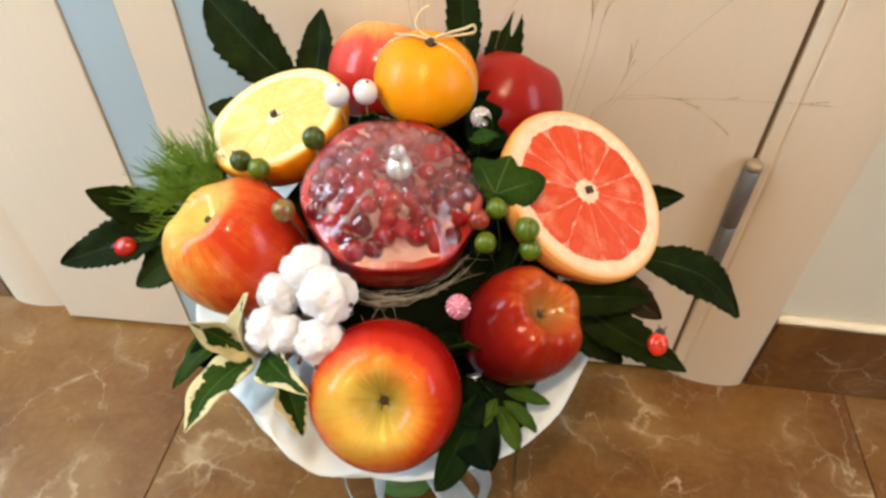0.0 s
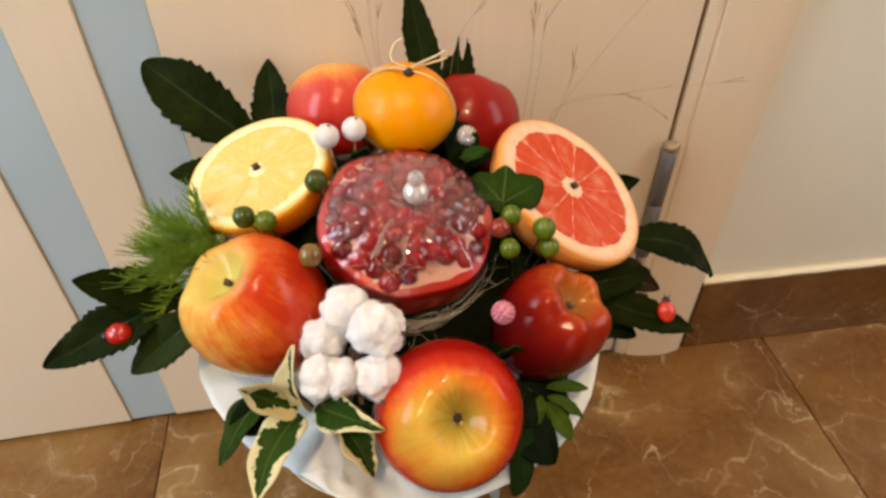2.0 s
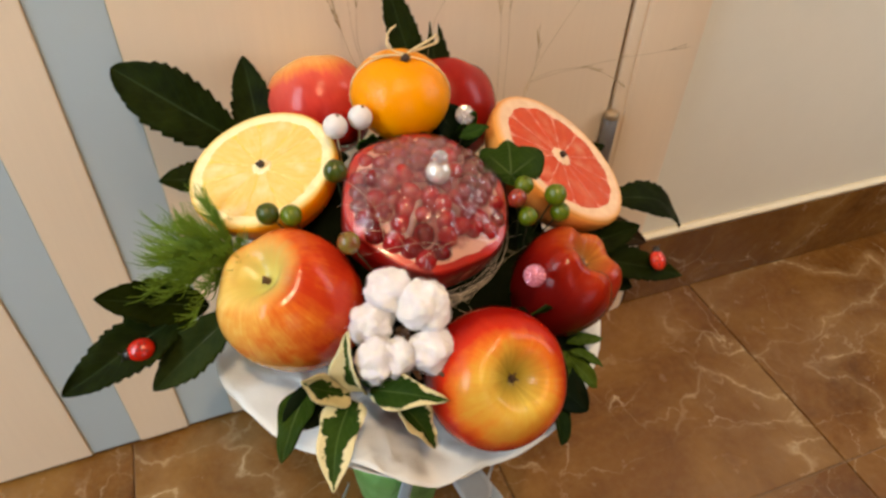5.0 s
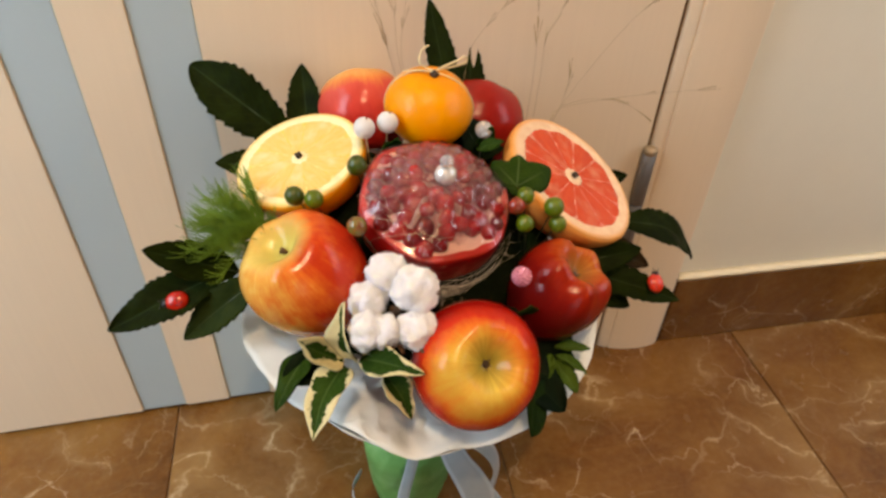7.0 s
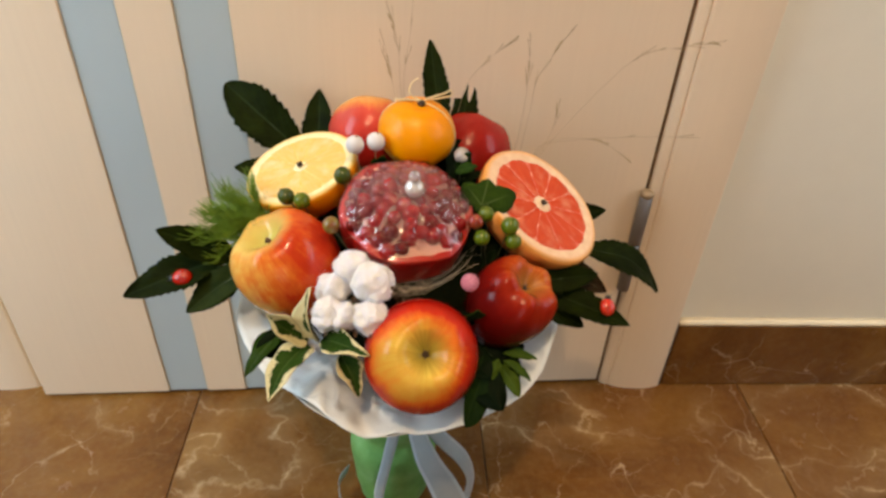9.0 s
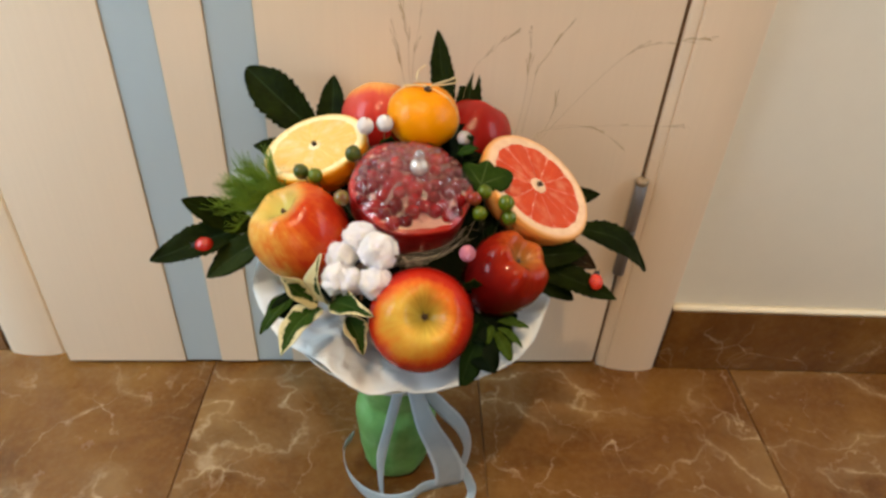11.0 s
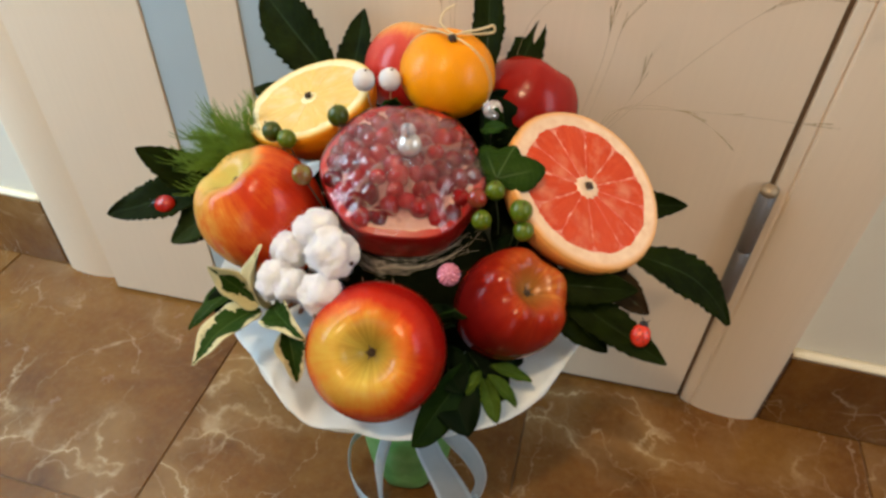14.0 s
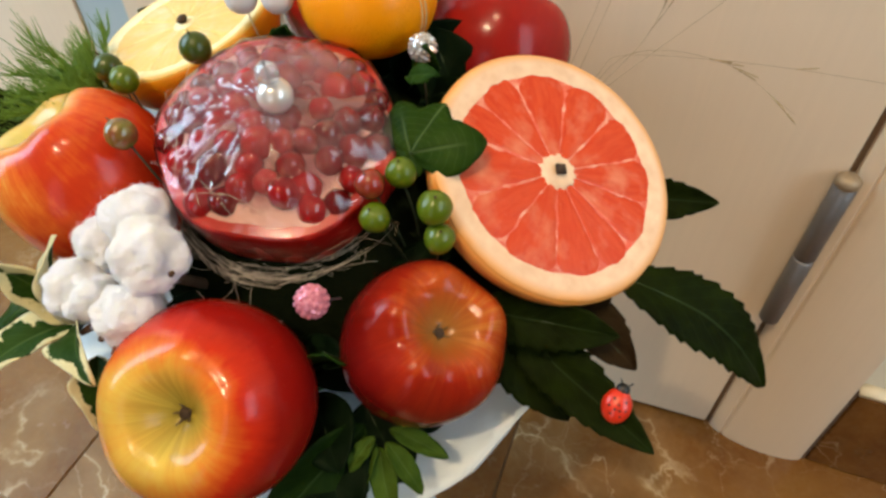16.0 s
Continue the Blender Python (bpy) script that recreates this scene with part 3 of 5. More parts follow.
architrave("trim_right", 0.2815, 0.3565, 0.3020, 0.2960, 0.0095, False)
architrave("trim_left", -0.4665, -0.3895, 0.2960, 0.3000, 0.0095, True)
single("trim_top", box(bmesh.new(), -0.4665, 0.3565, 0.287, WALL_Y + 0.004, 2.0905, 2.165, 0.004), M["trim"], pose(0, 0, 0), "cream wooden door trim over the doorway", "trim", kind="structure")
bm = bmesh.new()
box(bm, 0.2835, 0.329, 0.3095, 0.425, 0.0, 2.04)
box(bm, -0.439, -0.3915, 0.3095, 0.425, 0.0, 2.04)
single("door_jamb", bm, M["trim"], pose(0, 0, 0), "cream wooden door jamb", "door jamb", kind="structure", smooth=False)
bm = bmesh.new()
box(bm, 0.3567, 0.3590, 0.2962, WALL_Y - 0.0005, 0.0, 0.103)
box(bm, -0.4692, -0.4667, 0.2962, WALL_Y - 0.0005, 0.0, 0.103)
single("joint_seal", bm, M["gap"], pose(0, 0, 0), "dark joint between trim and skirting tile", "seal", kind="structure", smooth=False)

# Strip added inside the hinge gap to give it the tone of its shade.
single("door_seal", box(bmesh.new(), 0.2786, 0.2834, 0.3045, 0.3100, 0.0, 2.03), M["seal"], pose(0, 0, 0), "added brown strip standing in for the shaded hinge gap", "seal", kind="structure", smooth=False)

# the door stands a little open: it turns on the hinge line
HINGE = pose(0.2785, 0.3000, 0.0, 0, 0, 2.07)
door = thing("door_1", HINGE, "cream door leaf standing slightly ajar, with two pale blue upright strips", "door", kind="structure")
for x0, x1 in ((-0.6640, -0.5225), (-0.4785, -0.4335), (-0.3895, -0.0015)):
    part("door_panel", box(bmesh.new(), x0, x1, 0.0, 0.040, 0.005, 2.025, 0.0008), M["door"], door, smooth=False)
for x0, x1 in ((-0.5222, -0.4788), (-0.4332, -0.3898)):
    part("glass_strip", box(bmesh.new(), x0, x1, 0.0016, 0.036, 0.0055, 2.024, 0.0006), M["strip"], door, "pale blue satin glass strip", smooth=False)
hinge = thing("door_hinge", pose(0.2765, 0.2915, 0.1600), "grey steel barrel hinge with brass cap between door and trim", "hinge")
bm = bmesh.new()
lathe(bm, ((0.0045, 0.0), (0.0066, 0.0012), (0.0066, 0.0608), (0.0056, 0.0616)), 20)
part("lower_barrel", bm, M["steel"], hinge)
bm = bmesh.new()
lathe(bm, ((0.0056, 0.0624), (0.0066, 0.0632), (0.0066, 0.120), (0.0058, 0.1205)), 20)
part("upper_barrel", bm, M["steel"], hinge)
bm = bmesh.new()
lathe(bm, ((0.0058, 0.1207), (0.0068, 0.1215), (0.0068, 0.1255), (0.0045, 0.1275), (0.0005, 0.1278)), 20)
part("hinge_cap", bm, M["brass"], hinge, "dull brass hinge cap")
part("hinge_plate", box(bmesh.new(), 0.0035, 0.0075, 0.003, 0.020, 0.004, 0.122, 0.0006), M["steel"], hinge, smooth=False)


def skirting(name, x0, x1, joints):
    base = single(name, box(bmesh.new(), x0, x1, 0.2990, WALL_Y, 0.0, 0.098), M["grout"], pose(0, 0, 0), "brown marble-look tile skirting along the wall", "skirting", kind="structure", smooth=False)
    edges = [x0, *joints, x1]
    for a, b in zip(edges, edges[1:]):
        ob = new("skirting_tile", mesh_of("skirting_tile", box(bmesh.new(), 0.0008, b - a - 0.0008, 0.0, 0.0034, -0.0495, 0.0495, 0.0008), M["tile"], False))
        ob.matrix_world = pose(a, 0.2956, 0.0505)
        ob.parent = base
    bm = bmesh.new()
    n = 60
    rows = []
    for i in range(n + 1):
        x = x0 + (x1 - x0) * i / n
        w = 0.0006 * noise.noise((x * 40, 0, 3))
        rows.append([bm.verts.new((x, y, z)) for y, z in ((0.2958 + w, 0.1002), (0.2962 + w, 0.1042 + w), (0.3000, 0.1058 + w), (WALL_Y - 0.0004, 0.1062), (WALL_Y - 0.0004, 0.1002))])
    grid_faces(bm, rows, closed=True, cap=True)
    part("sealant_bead", bm, M["caulk"], base, "cream sealant line on top of the skirting")


skirting("baseboard_right", 0.3592, X1, (0.792,))
skirting("baseboard_left", X0, -0.4694, (-0.877,))

# ---- fruit ----
BOUQUET = "fruit of the bouquet"


def ease(x):
    x = min(1.0, max(0.0, x))
    return x * x * (3 - 2 * x)


def apple(centre, axis, r, skin, label, twist=0.0, tall=0.94, lobes=0.03, top=0.36, low=0.18, shoulder=0.0, calyx=1.0, stalk=0.0, seed=0, narrow=0.0, wide=0.34):
    """An apple. z points out of the hollow that faces the camera: a calyx with dry sepals, or a stalk."""
    t = thing("apple", aim(centre, axis, twist), label, "apple", BOUQUET)
    bm = bmesh.new()
    prof = []
    n = 40
    for i in range(n + 1):
        a = math.pi * (0.012 + 0.976 * i / n)
        ca, sa = math.cos(a), math.sin(a)
        w = top if ca > 0 else low
        rr = r * (sa ** 0.90) * (1 + 0.05 * ca) * (1 - narrow * max(0.0, -ca * 0.5 + 0.5))
        dip = w * math.exp(-((sa / wide) ** 2)) if ca > 0 else w * math.exp(-((sa / 0.30) ** 2))
        zz = r * tall * ca * (1 - dip) * (1.06 if ca > 0 else 1.0)
        prof.append((rr, zz))

    def wobble(a, k_, rr, z):
        u = z / r
        f = 1 + lobes * math.cos(5 * a) * max(0.0, u) ** 2.5 + shoulder * math.cos(a - 0.6) * u
        f += 0.020 * noise.noise((math.cos(a) * 0.9 + seed, math.sin(a) * 0.9, u * 0.9))
        lift = r * lobes * 1.3 * math.cos(5 * a) * max(0.0, u) * ease(rr / (0.75 * r)) * ease((u - 0.2) * 1.8)
        return rr * f, z + lift

    lathe(bm, prof, 64, wobble)
    part("skin", bm, skin, t)
    z0 = r * tall * 1.06 * (1 - top)
    if calyx:
        bm = bmesh.new()
        ball(bm, r * 0.105 * calyx, 14, 8, pose(0, 0, z0), 0.55)
        part("calyx", bm, M["clove"], t, "dark dried flower end")
        bm = bmesh.new()
        for i in range(5):
            a = 2 * math.pi * i / 5 + 0.3
            d = Vector((math.cos(a), math.sin(a), 0))
            tube(bm, bend([d * r * 0.05 + Vector((0, 0, z0)), d * r * 0.13 * calyx + Vector((0, 0, z0 + r * 0.05)), d * r * calyx * (0.12 + 0.05 * (i % 2)) + Vector((0, 0, z0 + r * 0.09))], 6), r * 0.024 * calyx, 5, 0.25)
        part("sepals", bm, M["sepal"], t)
    if stalk:
        bm = bmesh.new()
        tube(bm, bend([(0, 0, z0 - 0.002), (0.0008, 0, z0 + stalk * 0.5), (0.0022, 0.001, z0 + stalk)], 8), 0.0015, 8, 1.35)
        part("stalk", bm, M["stalk"], t, "short cut brown stalk")
    return t


YEL, ORA, RED, DRK = (0.70, 0.54, 0.10), (0.70, 0.150, 0.020), (0.56, 0.026, 0.008), (0.30, 0.008, 0.005)


def skin(name, axis, twist, stops, tilt, slope, red_side, weight, blotch, streak, hollow, hollow_col, rough=0.22):
    """Apple skin whose redder side is given in the world's directions."""
    d = aim((0, 0, 0), axis, twist).to_3x3().inverted() @ Vector(red_side).normalized()
    return apple_skin(name, stops, tilt, slope, tuple(d), weight, blotch, streak, hollow, hollow_col, rough)


AX1, AX2, AX3, AX4, AX5 = (0.11, -0.66, 0.74), (-0.45, -0.10, 0.88), (0.46, -0.20, 0.86), (-0.05, 0.72, 0.69), (0.30, 0.62, 0.72)
M["apple_front"] = skin("skin_yellow_red_apple", AX1, 20, ((0.14, YEL), (0.36, (0.66, 0.32, 0.045)), (0.52, ORA), (0.70, RED), (1.0, DRK)), 1.38, -1.10, (0.8, 0.55, 0.25), 0.32, 0.50, 0.18, 0.90, (0.27, 0.21, 0.030), 0.24)
M["apple_side"] = skin("skin_orange_red_apple", AX2, 200, ((0.14, (0.76, 0.56, 0.17)), (0.34, (0.76, 0.36, 0.070)), (0.50, (0.70, 0.150, 0.022)), (0.70, (0.56, 0.045, 0.012)), (1.0, (0.44, 0.018, 0.008))), 0.54, -0.10, (0.86, -0.05, 0.52), 0.30, 0.80, 0.34, 0.84, (0.56, 0.50, 0.13), 0.20)
M["apple_dark"] = skin("skin_dark_red_apple", AX3, 52, ((0.10, (0.56, 0.26, 0.05)), (0.30, (0.44, 0.075, 0.012)), (0.50, (0.31, 0.018, 0.006)), (0.78, (0.20, 0.007, 0.004)), (1.0, (0.14, 0.005, 0.004))), 1.20, -0.76, (-0.6, -0.4, -0.4), 0.24, 0.44, 0.34, 0.92, (0.28, 0.12, 0.026), 0.20)
M["apple_pink"] = skin("skin_pink_red_apple", AX4, 70, ((0.12, (0.80, 0.50, 0.16)), (0.34, (0.74, 0.24, 0.06)), (0.52, (0.62, 0.085, 0.055)), (0.80, (0.54, 0.045, 0.032)), (1.0, (0.42, 0.020, 0.016))), 0.66, -0.50, (0.0, -1.0, -0.2), 0.10, 0.40, 0.26, 0.94, (0.55, 0.40, 0.10))
M["apple_crimson"] = skin("skin_crimson_apple", AX5, 30, ((0.10, (0.60, 0.20, 0.08)), (0.30, (0.42, 0.040, 0.020)), (0.55, (0.32, 0.014, 0.010)), (1.0, (0.22, 0.008, 0.008))), 0.75, -0.30, (0, 0, 1), 0.0, 0.25, 0.32, 0.96, (0.4, 0.2, 0.06), 0.26)
apple((0.0448, 0.0367, 0.3128), AX1, 0.0372, M["apple_front"], "glossy yellow and red apple with its flower end outwards", 20, 0.93, 0.020, 0.44, calyx=0.6, seed=1, wide=0.28)
apple((-0.0430, 0.0960, 0.3370), AX2, 0.0392, M["apple_side"], "glossy orange-red apple with a yellow hollow and cut stalk", 200, 1.02, 0.020, 0.36, 0.2, 0.02, 0, 0.0030, seed=2, narrow=0.19, wide=0.27)
apple((0.1048, 0.0818, 0.3168), AX3, 0.0332, M["apple_dark"], "shiny dark red apple with lobed flower end", 52, 1.07, 0.044, 0.38, calyx=0.6, seed=3, narrow=0.22, wide=0.30)
apple((0.0032, 0.2403, 0.3654), AX4, 0.0350, M["apple_pink"], "pinkish red apple behind the mandarin", 70, 0.95, 0.010, 0.28, 0.2, 0.0, 0, 0, seed=4)
apple((0.0859, 0.2256, 0.3569), AX5, 0.0358, M["apple_crimson"], "dull crimson apple behind the mandarin", 30, 1.0, 0.015, 0.24, 0.2, 0.0, 0, 0, seed=5)


def citrus_half(name, centre, normal, r, rind, pith, flesh, web, label, segments, inner, core, depth, twist):
    """Half a citrus fruit: peel bowl, pith, flesh segments, and a clove stuck in the core."""
    t = thing(name, aim(centre, normal, twist), label, name.split("_")[1], BOUQUET)
    bm = bmesh.new()
    prof = [(r * 0.985, 0.0), (r, -0.0012)]
    for i in range(1, 22):
        a = math.pi / 2 * i / 21.2
        prof.append((r * math.cos(a) ** 0.9, -0.0012 - depth * math.sin(a)))

    def wob(a, k_, rr, z):
        return rr * (1 + 0.008 * noise.noise((math.cos(a) * 2, math.sin(a) * 2, z * 30 + r * 100))), z

    lathe(bm, prof, 72, wob)
    part("peel", bm, rind, t)
    bm = bmesh.new()
    lathe(bm, ((r * inner * 0.90, -0.0002), (r * inner * 0.965, 0.00040), (r * inner * 1.01, 0.0007), (r * 0.93, 0.0010), (r * 0.972, 0.0009), (r * 0.990, -0.0003), (r * 0.985, -0.0012)), 72, lambda a, k_, rr, z: (rr * (1 + (0.026 * noise.noise((7 * math.cos(a), 7 * math.sin(a), r * 100)) if k_ < 3 else 0) + 0.008 * noise.noise((math.cos(a) * 2, math.sin(a) * 2, r * 100))), z))
    part("pith", bm, pith, t)
    bm = bmesh.new()
    lathe(bm, ((r * 0.002, 0.00042), (r * 0.4, 0.00042), (r * inner * 0.965, 0.0003), (r * inner * 0.99, 0.00028), (r * inner * 0.985, -0.0008), (r * 0.3, -0.0012)), 60)
    part("membrane", bm, web, t)
    bm = bmesh.new()
    lathe(bm, ((r * 0.002, 0.0009), (r * core * 0.7, 0.0011), (r * core, 0.0009), (r * core * 1.35, 0.0001)), 40, lambda a, k_, rr, z: (rr * (1 + 0.07 * math.cos(segments * a) + 0.16 * noise.noise((3 * math.cos(a), 3 * math.sin(a), 1))), z))
    part("core", bm, pith, t)
    rnd = random.Random(int(r * 10000))
    cuts = [2 * math.pi * (i + 0.16 * rnd.uniform(-1, 1)) / segments for i in range(segments)]
    for i in range(segments):
        a0, a1 = cuts[i], cuts[(i + 1) % segments] + (2 * math.pi if i == segments - 1 else 0)
        mid, half = (a0 + a1) / 2, (a1 - a0) / 2
        bm = bmesh.new()
        rows = []
        out = inner * (1 + 0.012 * rnd.uniform(-1, 1))
        for q in range(15):
            f = q / 14
            row = []
            for s in range(-7, 8):
                u = s / 7
                lo, hi = core * 0.8, out * (1 - 0.13 * abs(u) ** 3.2 + 0.02 * noise.noise((u * 2.5 + i * 1.7, r * 90, 3)))
                rr = r * (lo + (hi - lo) * f)
                gap = 0.00003 + 0.00006 * (1 - f) + 0.00016 * max(0.0, f - 0.75)
                w = max(0.0002, rr * half - gap)
                ang = w * u / rr
                rim = min(1.0, (1 - abs(u)) * 5) * min(1.0, f * 9, (1 - f) * 9)
                h = 0.00030 + 0.00030 * rim ** 0.5 + 0.00025 * noise.noise((f * 9 + i * 3, u * 3, r * 50))
                row.append(bm.verts.new((rr * math.cos(ang), rr * math.sin(ang), h)))
            rows.append(row)
        grid_faces(bm, rows)
        seg = part("segment", bm, flesh, t)
        seg.rotation_euler = (0, 0, mid)
    bm = bmesh.new()
    lathe(bm, ((0.0008, -0.002), (0.0012, 0.0010), (0.0021, 0.0020), (0.0023, 0.0034), (0.0014, 0.0042), (0.0003, 0.0043)), 12, lambda a, k_, rr, z: (rr * (1 + 0.22 * math.cos(4 * a)), z))
    part("clove", bm, M["clove"], t, "dark dried clove")
    return t


citrus_half("half_grapefruit", (0.1365, 0.1505, 0.3585), (0.468, -0.245, 0.850), 0.0522, M["peel_grapefruit"], M["pith_grapefruit"], M["pulp_grapefruit"], M["web_grapefruit"], "halved pink grapefruit with a clove in its core", 12, 0.828, 0.12, 0.034, 15)
citrus_half("half_orange", (-0.0446, 0.1715, 0.3750), (-0.262, -0.145, 0.954), 0.0432, M["peel_orange"], M["pith_orange"], M["pulp_orange"], M["web_orange"], "halved pale orange with a clove in its core", 11, 0.845, 0.11, 0.034, 40)

# mandarin tied with twine
t = thing("mandarin", pose(0.0419, 0.1864, 0.3985, 4, 7, 0), "whole bright orange mandarin tied with thin cream twine", "mandarin", BOUQUET)
bm = bmesh.new()
prof = []
for i in range(37):
    a = math.pi * (0.01 + 0.98 * i / 36)
    ca, sa = math.cos(a), math.sin(a)
    prof.append((0.0292 * sa ** 0.92, 0.0248 * ca * (1 - 0.10 * math.exp(-((sa / 0.25) ** 2)))))
lathe(bm, prof, 64, lambda a, k_, r, z: (r * (1 + 0.010 * math.cos(9 * a + 1) * max(0, z / 0.025) + 0.014 * noise.noise((math.cos(a), math.sin(a), z * 30))), z))
part("peel", bm, M["peel_mandarin"], t)
bm = bmesh.new()
lathe(bm, ((0.0012, 0.020), (0.0024, 0.0225), (0.0026, 0.0250), (0.0012, 0.0262), (0.0002, 0.0262)), 10, lambda a, k_, r, z: (r * (1 + 0.25 * math.cos(4 * a)), z))
part("clove", bm, M["clove"], t, "dark dried clove")
bm = bmesh.new()


def over(a, b, turn, lift=0.0006):
    """A line over the mandarin from polar angle a to b in the plane of that turn."""
    out = []
    for i in range(25):
        q = a + (b - a) * i / 24
        r_, z_ = (0.0292 + lift) * abs(math.sin(q)) ** 0.92 * (1 if math.sin(q) >= 0 else -1), (0.0248 + lift) * math.cos(q)
        out.append((r_ * math.cos(turn), r_ * math.sin(turn), z_))
    return out


for turn, lift in ((-0.30, 0.0004), (-0.22, 0.0005)):
    tube(bm, over(-2.2, 2.2, turn, lift), 0.00030, 5)
tube(bm, bend([(0.001, 0.002, 0.0255), (0.006, 0.004, 0.0275), (0.016, 0.008, 0.0305), (0.0205, 0.010, 0.0325), (0.0215, 0.009, 0.0290), (0.012, 0.006, 0.0268), (0.003, 0.003, 0.0258)], 36), 0.0007, 6)
tube(bm, bend([(0.0, 0.002, 0.0255), (-0.006, 0.004, 0.0262), (-0.010, 0.006, 0.0290), (-0.0085, 0.010, 0.0345), (-0.004, 0.012, 0.0375)], 20), 0.0006, 6)
tube(bm, bend([(0.0, 0.0, 0.0255), (-0.010, 0.001, 0.0254), (-0.020, 0.003, 0.0230)], 14), 0.0006, 6)
part("twine_bow", bm, M["twine"], t, "thin cream twine tied in a loose bow")

# pomegranate, its top cut away and wrapped in clear film
POM = aim((0.0352, 0.1170, 0.3735), (0.094, -0.33, 0.938), 0)
t = thing("pomegranate", POM, "red pomegranate cut open over its seeds, wrapped in clear film", "pomegranate", BOUQUET)
PR = 0.0455


def hexed(a):
    return 1 + 0.022 * math.cos(6 * a + 0.4) + 0.012 * math.cos(2 * a + 1)


bm = bmesh.new()
prof = [(PR * 0.972, 0.0006), (PR * 0.990, 0.0002)]
for i in range(24):
    a = math.pi / 2 * i / 23.5
    prof.append((PR * (1.0 + 0.03 * math.sin(2 * a)) * math.cos(a) ** 0.62, -0.0015 - 0.052 * math.sin(a)))
lathe(bm, prof, 72, lambda a, k_, r, z: (r * hexed(a), z))
part("rind", bm, M["rind"], t)
bm = bmesh.new()


def dome(rho):
    return 0.0160 * (1 - rho ** 2.2)


lathe(bm, [(PR * 0.978 * q / 14 + 0.0003, dome(q / 14) - 0.0046 * (1 - (q / 14) ** 6) - 0.0004) for q in range(15)], 72, lambda a, k_, r, z: (r * hexed(a), z + 0.0010 * noise.noise((r * 90 * math.cos(a), r * 90 * math.sin(a), 1))))
part("pith", bm, M["pomme_pith"], t)
WALLS = [0.55, 2.4, 3.6, 5.2]
for w in WALLS:
    bm = bmesh.new()
    rows = []
    for q in range(16):
        f = 0.06 + 0.90 * q / 15
        bow = 0.16 * math.sin(5 * f + w * 3)
        rows.append([bm.verts.new((PR * f * math.cos(w + bow) - s * math.sin(w), PR * f * math.sin(w + bow) + s * math.cos(w), z)) for s, z in ((-0.0030, dome(f) - 0.0055), (-0.0012, dome(f) - 0.0024 + 0.0008 * math.sin(9 * f + w)), (0.0010, dome(f) - 0.0026), (0.0030, dome(f) - 0.0055))])
    grid_faces(bm, rows)
    part("membrane", bm, M["membrane"], t)
seeds = []
for s in range(4):
    bm = bmesh.new()
    bmesh.ops.create_icosphere(bm, subdivisions=2, radius=0.0057)
    for v in bm.verts:
        v.co *= 1 + 0.13 * noise.noise(v.co * 300 + Vector((s * 9, 0, 0)))
        v.co.z *= 1.2
    seeds.append(mesh_of("aril", bm, M["aril"]))
rnd = random.Random(11)
placed = []
for tries in range(4000):
    a, f = rnd.uniform(0, 2 * math.pi), math.sqrt(rnd.uniform(0.02, 0.74))
    near = min(abs((a - w - 0.16 * math.sin(5 * f + w * 3) + math.pi) % (2 * math.pi) - math.pi) for w in WALLS)
    if math.sin(a) * f < -0.70 + 0.05 * math.sin(7 * a) or near * f * PR < 0.0025 or noise.noise((3.2 * f * math.cos(a), 3.2 * f * math.sin(a), 4.5)) < -0.80:
        continue
    p = Vector((PR * f * math.cos(a), PR * f * math.sin(a), 0))
    if all((p - q).length > 0.0073 for q in placed):
        placed.append(p)
        ob = new("aril", rnd.choice(seeds))
        ob.parent = t
        ob.matrix_local = Matrix.Translation((p.x, p.y, dome(f) - 0.0042 - 0.0026 * rnd.random() ** 2)) @ pose(0, 0, 0, rnd.uniform(-35, 35), rnd.uniform(-35, 35), rnd.uniform(0, 360)) @ Matrix.Scale(rnd.uniform(0.85, 1.12), 4)
bm = bmesh.new()


def creased(a, k_, r, z):
    q = min(1.0, r / PR)
    here = Vector((r * hexed(a) * math.cos(a), r * hexed(a) * math.sin(a), 0))
    lump = max((math.exp(-((here - s_).length / 0.0042) ** 2) for s_ in placed if (here - s_).length < 0.010), default=0.0) if q < 0.99 else 0.0
    f = 0.0012 * lump + 0.0007 * noise.noise((r * 130 * math.cos(a), r * 130 * math.sin(a), 2)) + 0.0008 * noise.noise((8 * math.cos(a), 8 * math.sin(a), z * 60))
    return r * hexed(a) + (0.0005 * noise.noise((9 * math.cos(a), 9 * math.sin(a), z * 40)) if q > 0.9 else 0), z + f


fprof = [(PR * q / 52 + 0.0002, dome(q / 52) + 0.0015) for q in range(52)]
for i in range(12):
    a = math.pi / 2 * i / 17
    fprof.append(((PR + 0.0003) * (1.0 + 0.03 * math.sin(2 * a)) * math.cos(a) ** 0.62, 0.0012 - 0.0525 * math.sin(a)))
rows = []
for k_, (r_, z_) in enumerate(fprof):
    ring = []
    for i in range(150):
        a = 2 * math.pi * i / 150
        rr, zz = creased(a, k_, r_, z_)
        ring.append(bm.verts.new((rr * math.cos(a), rr * math.sin(a), zz)))
    rows.append(ring)
grid_faces(bm, rows, closed=True)
part("clear_film", bm, M["film"], t, "wrinkled clear wrapping film")

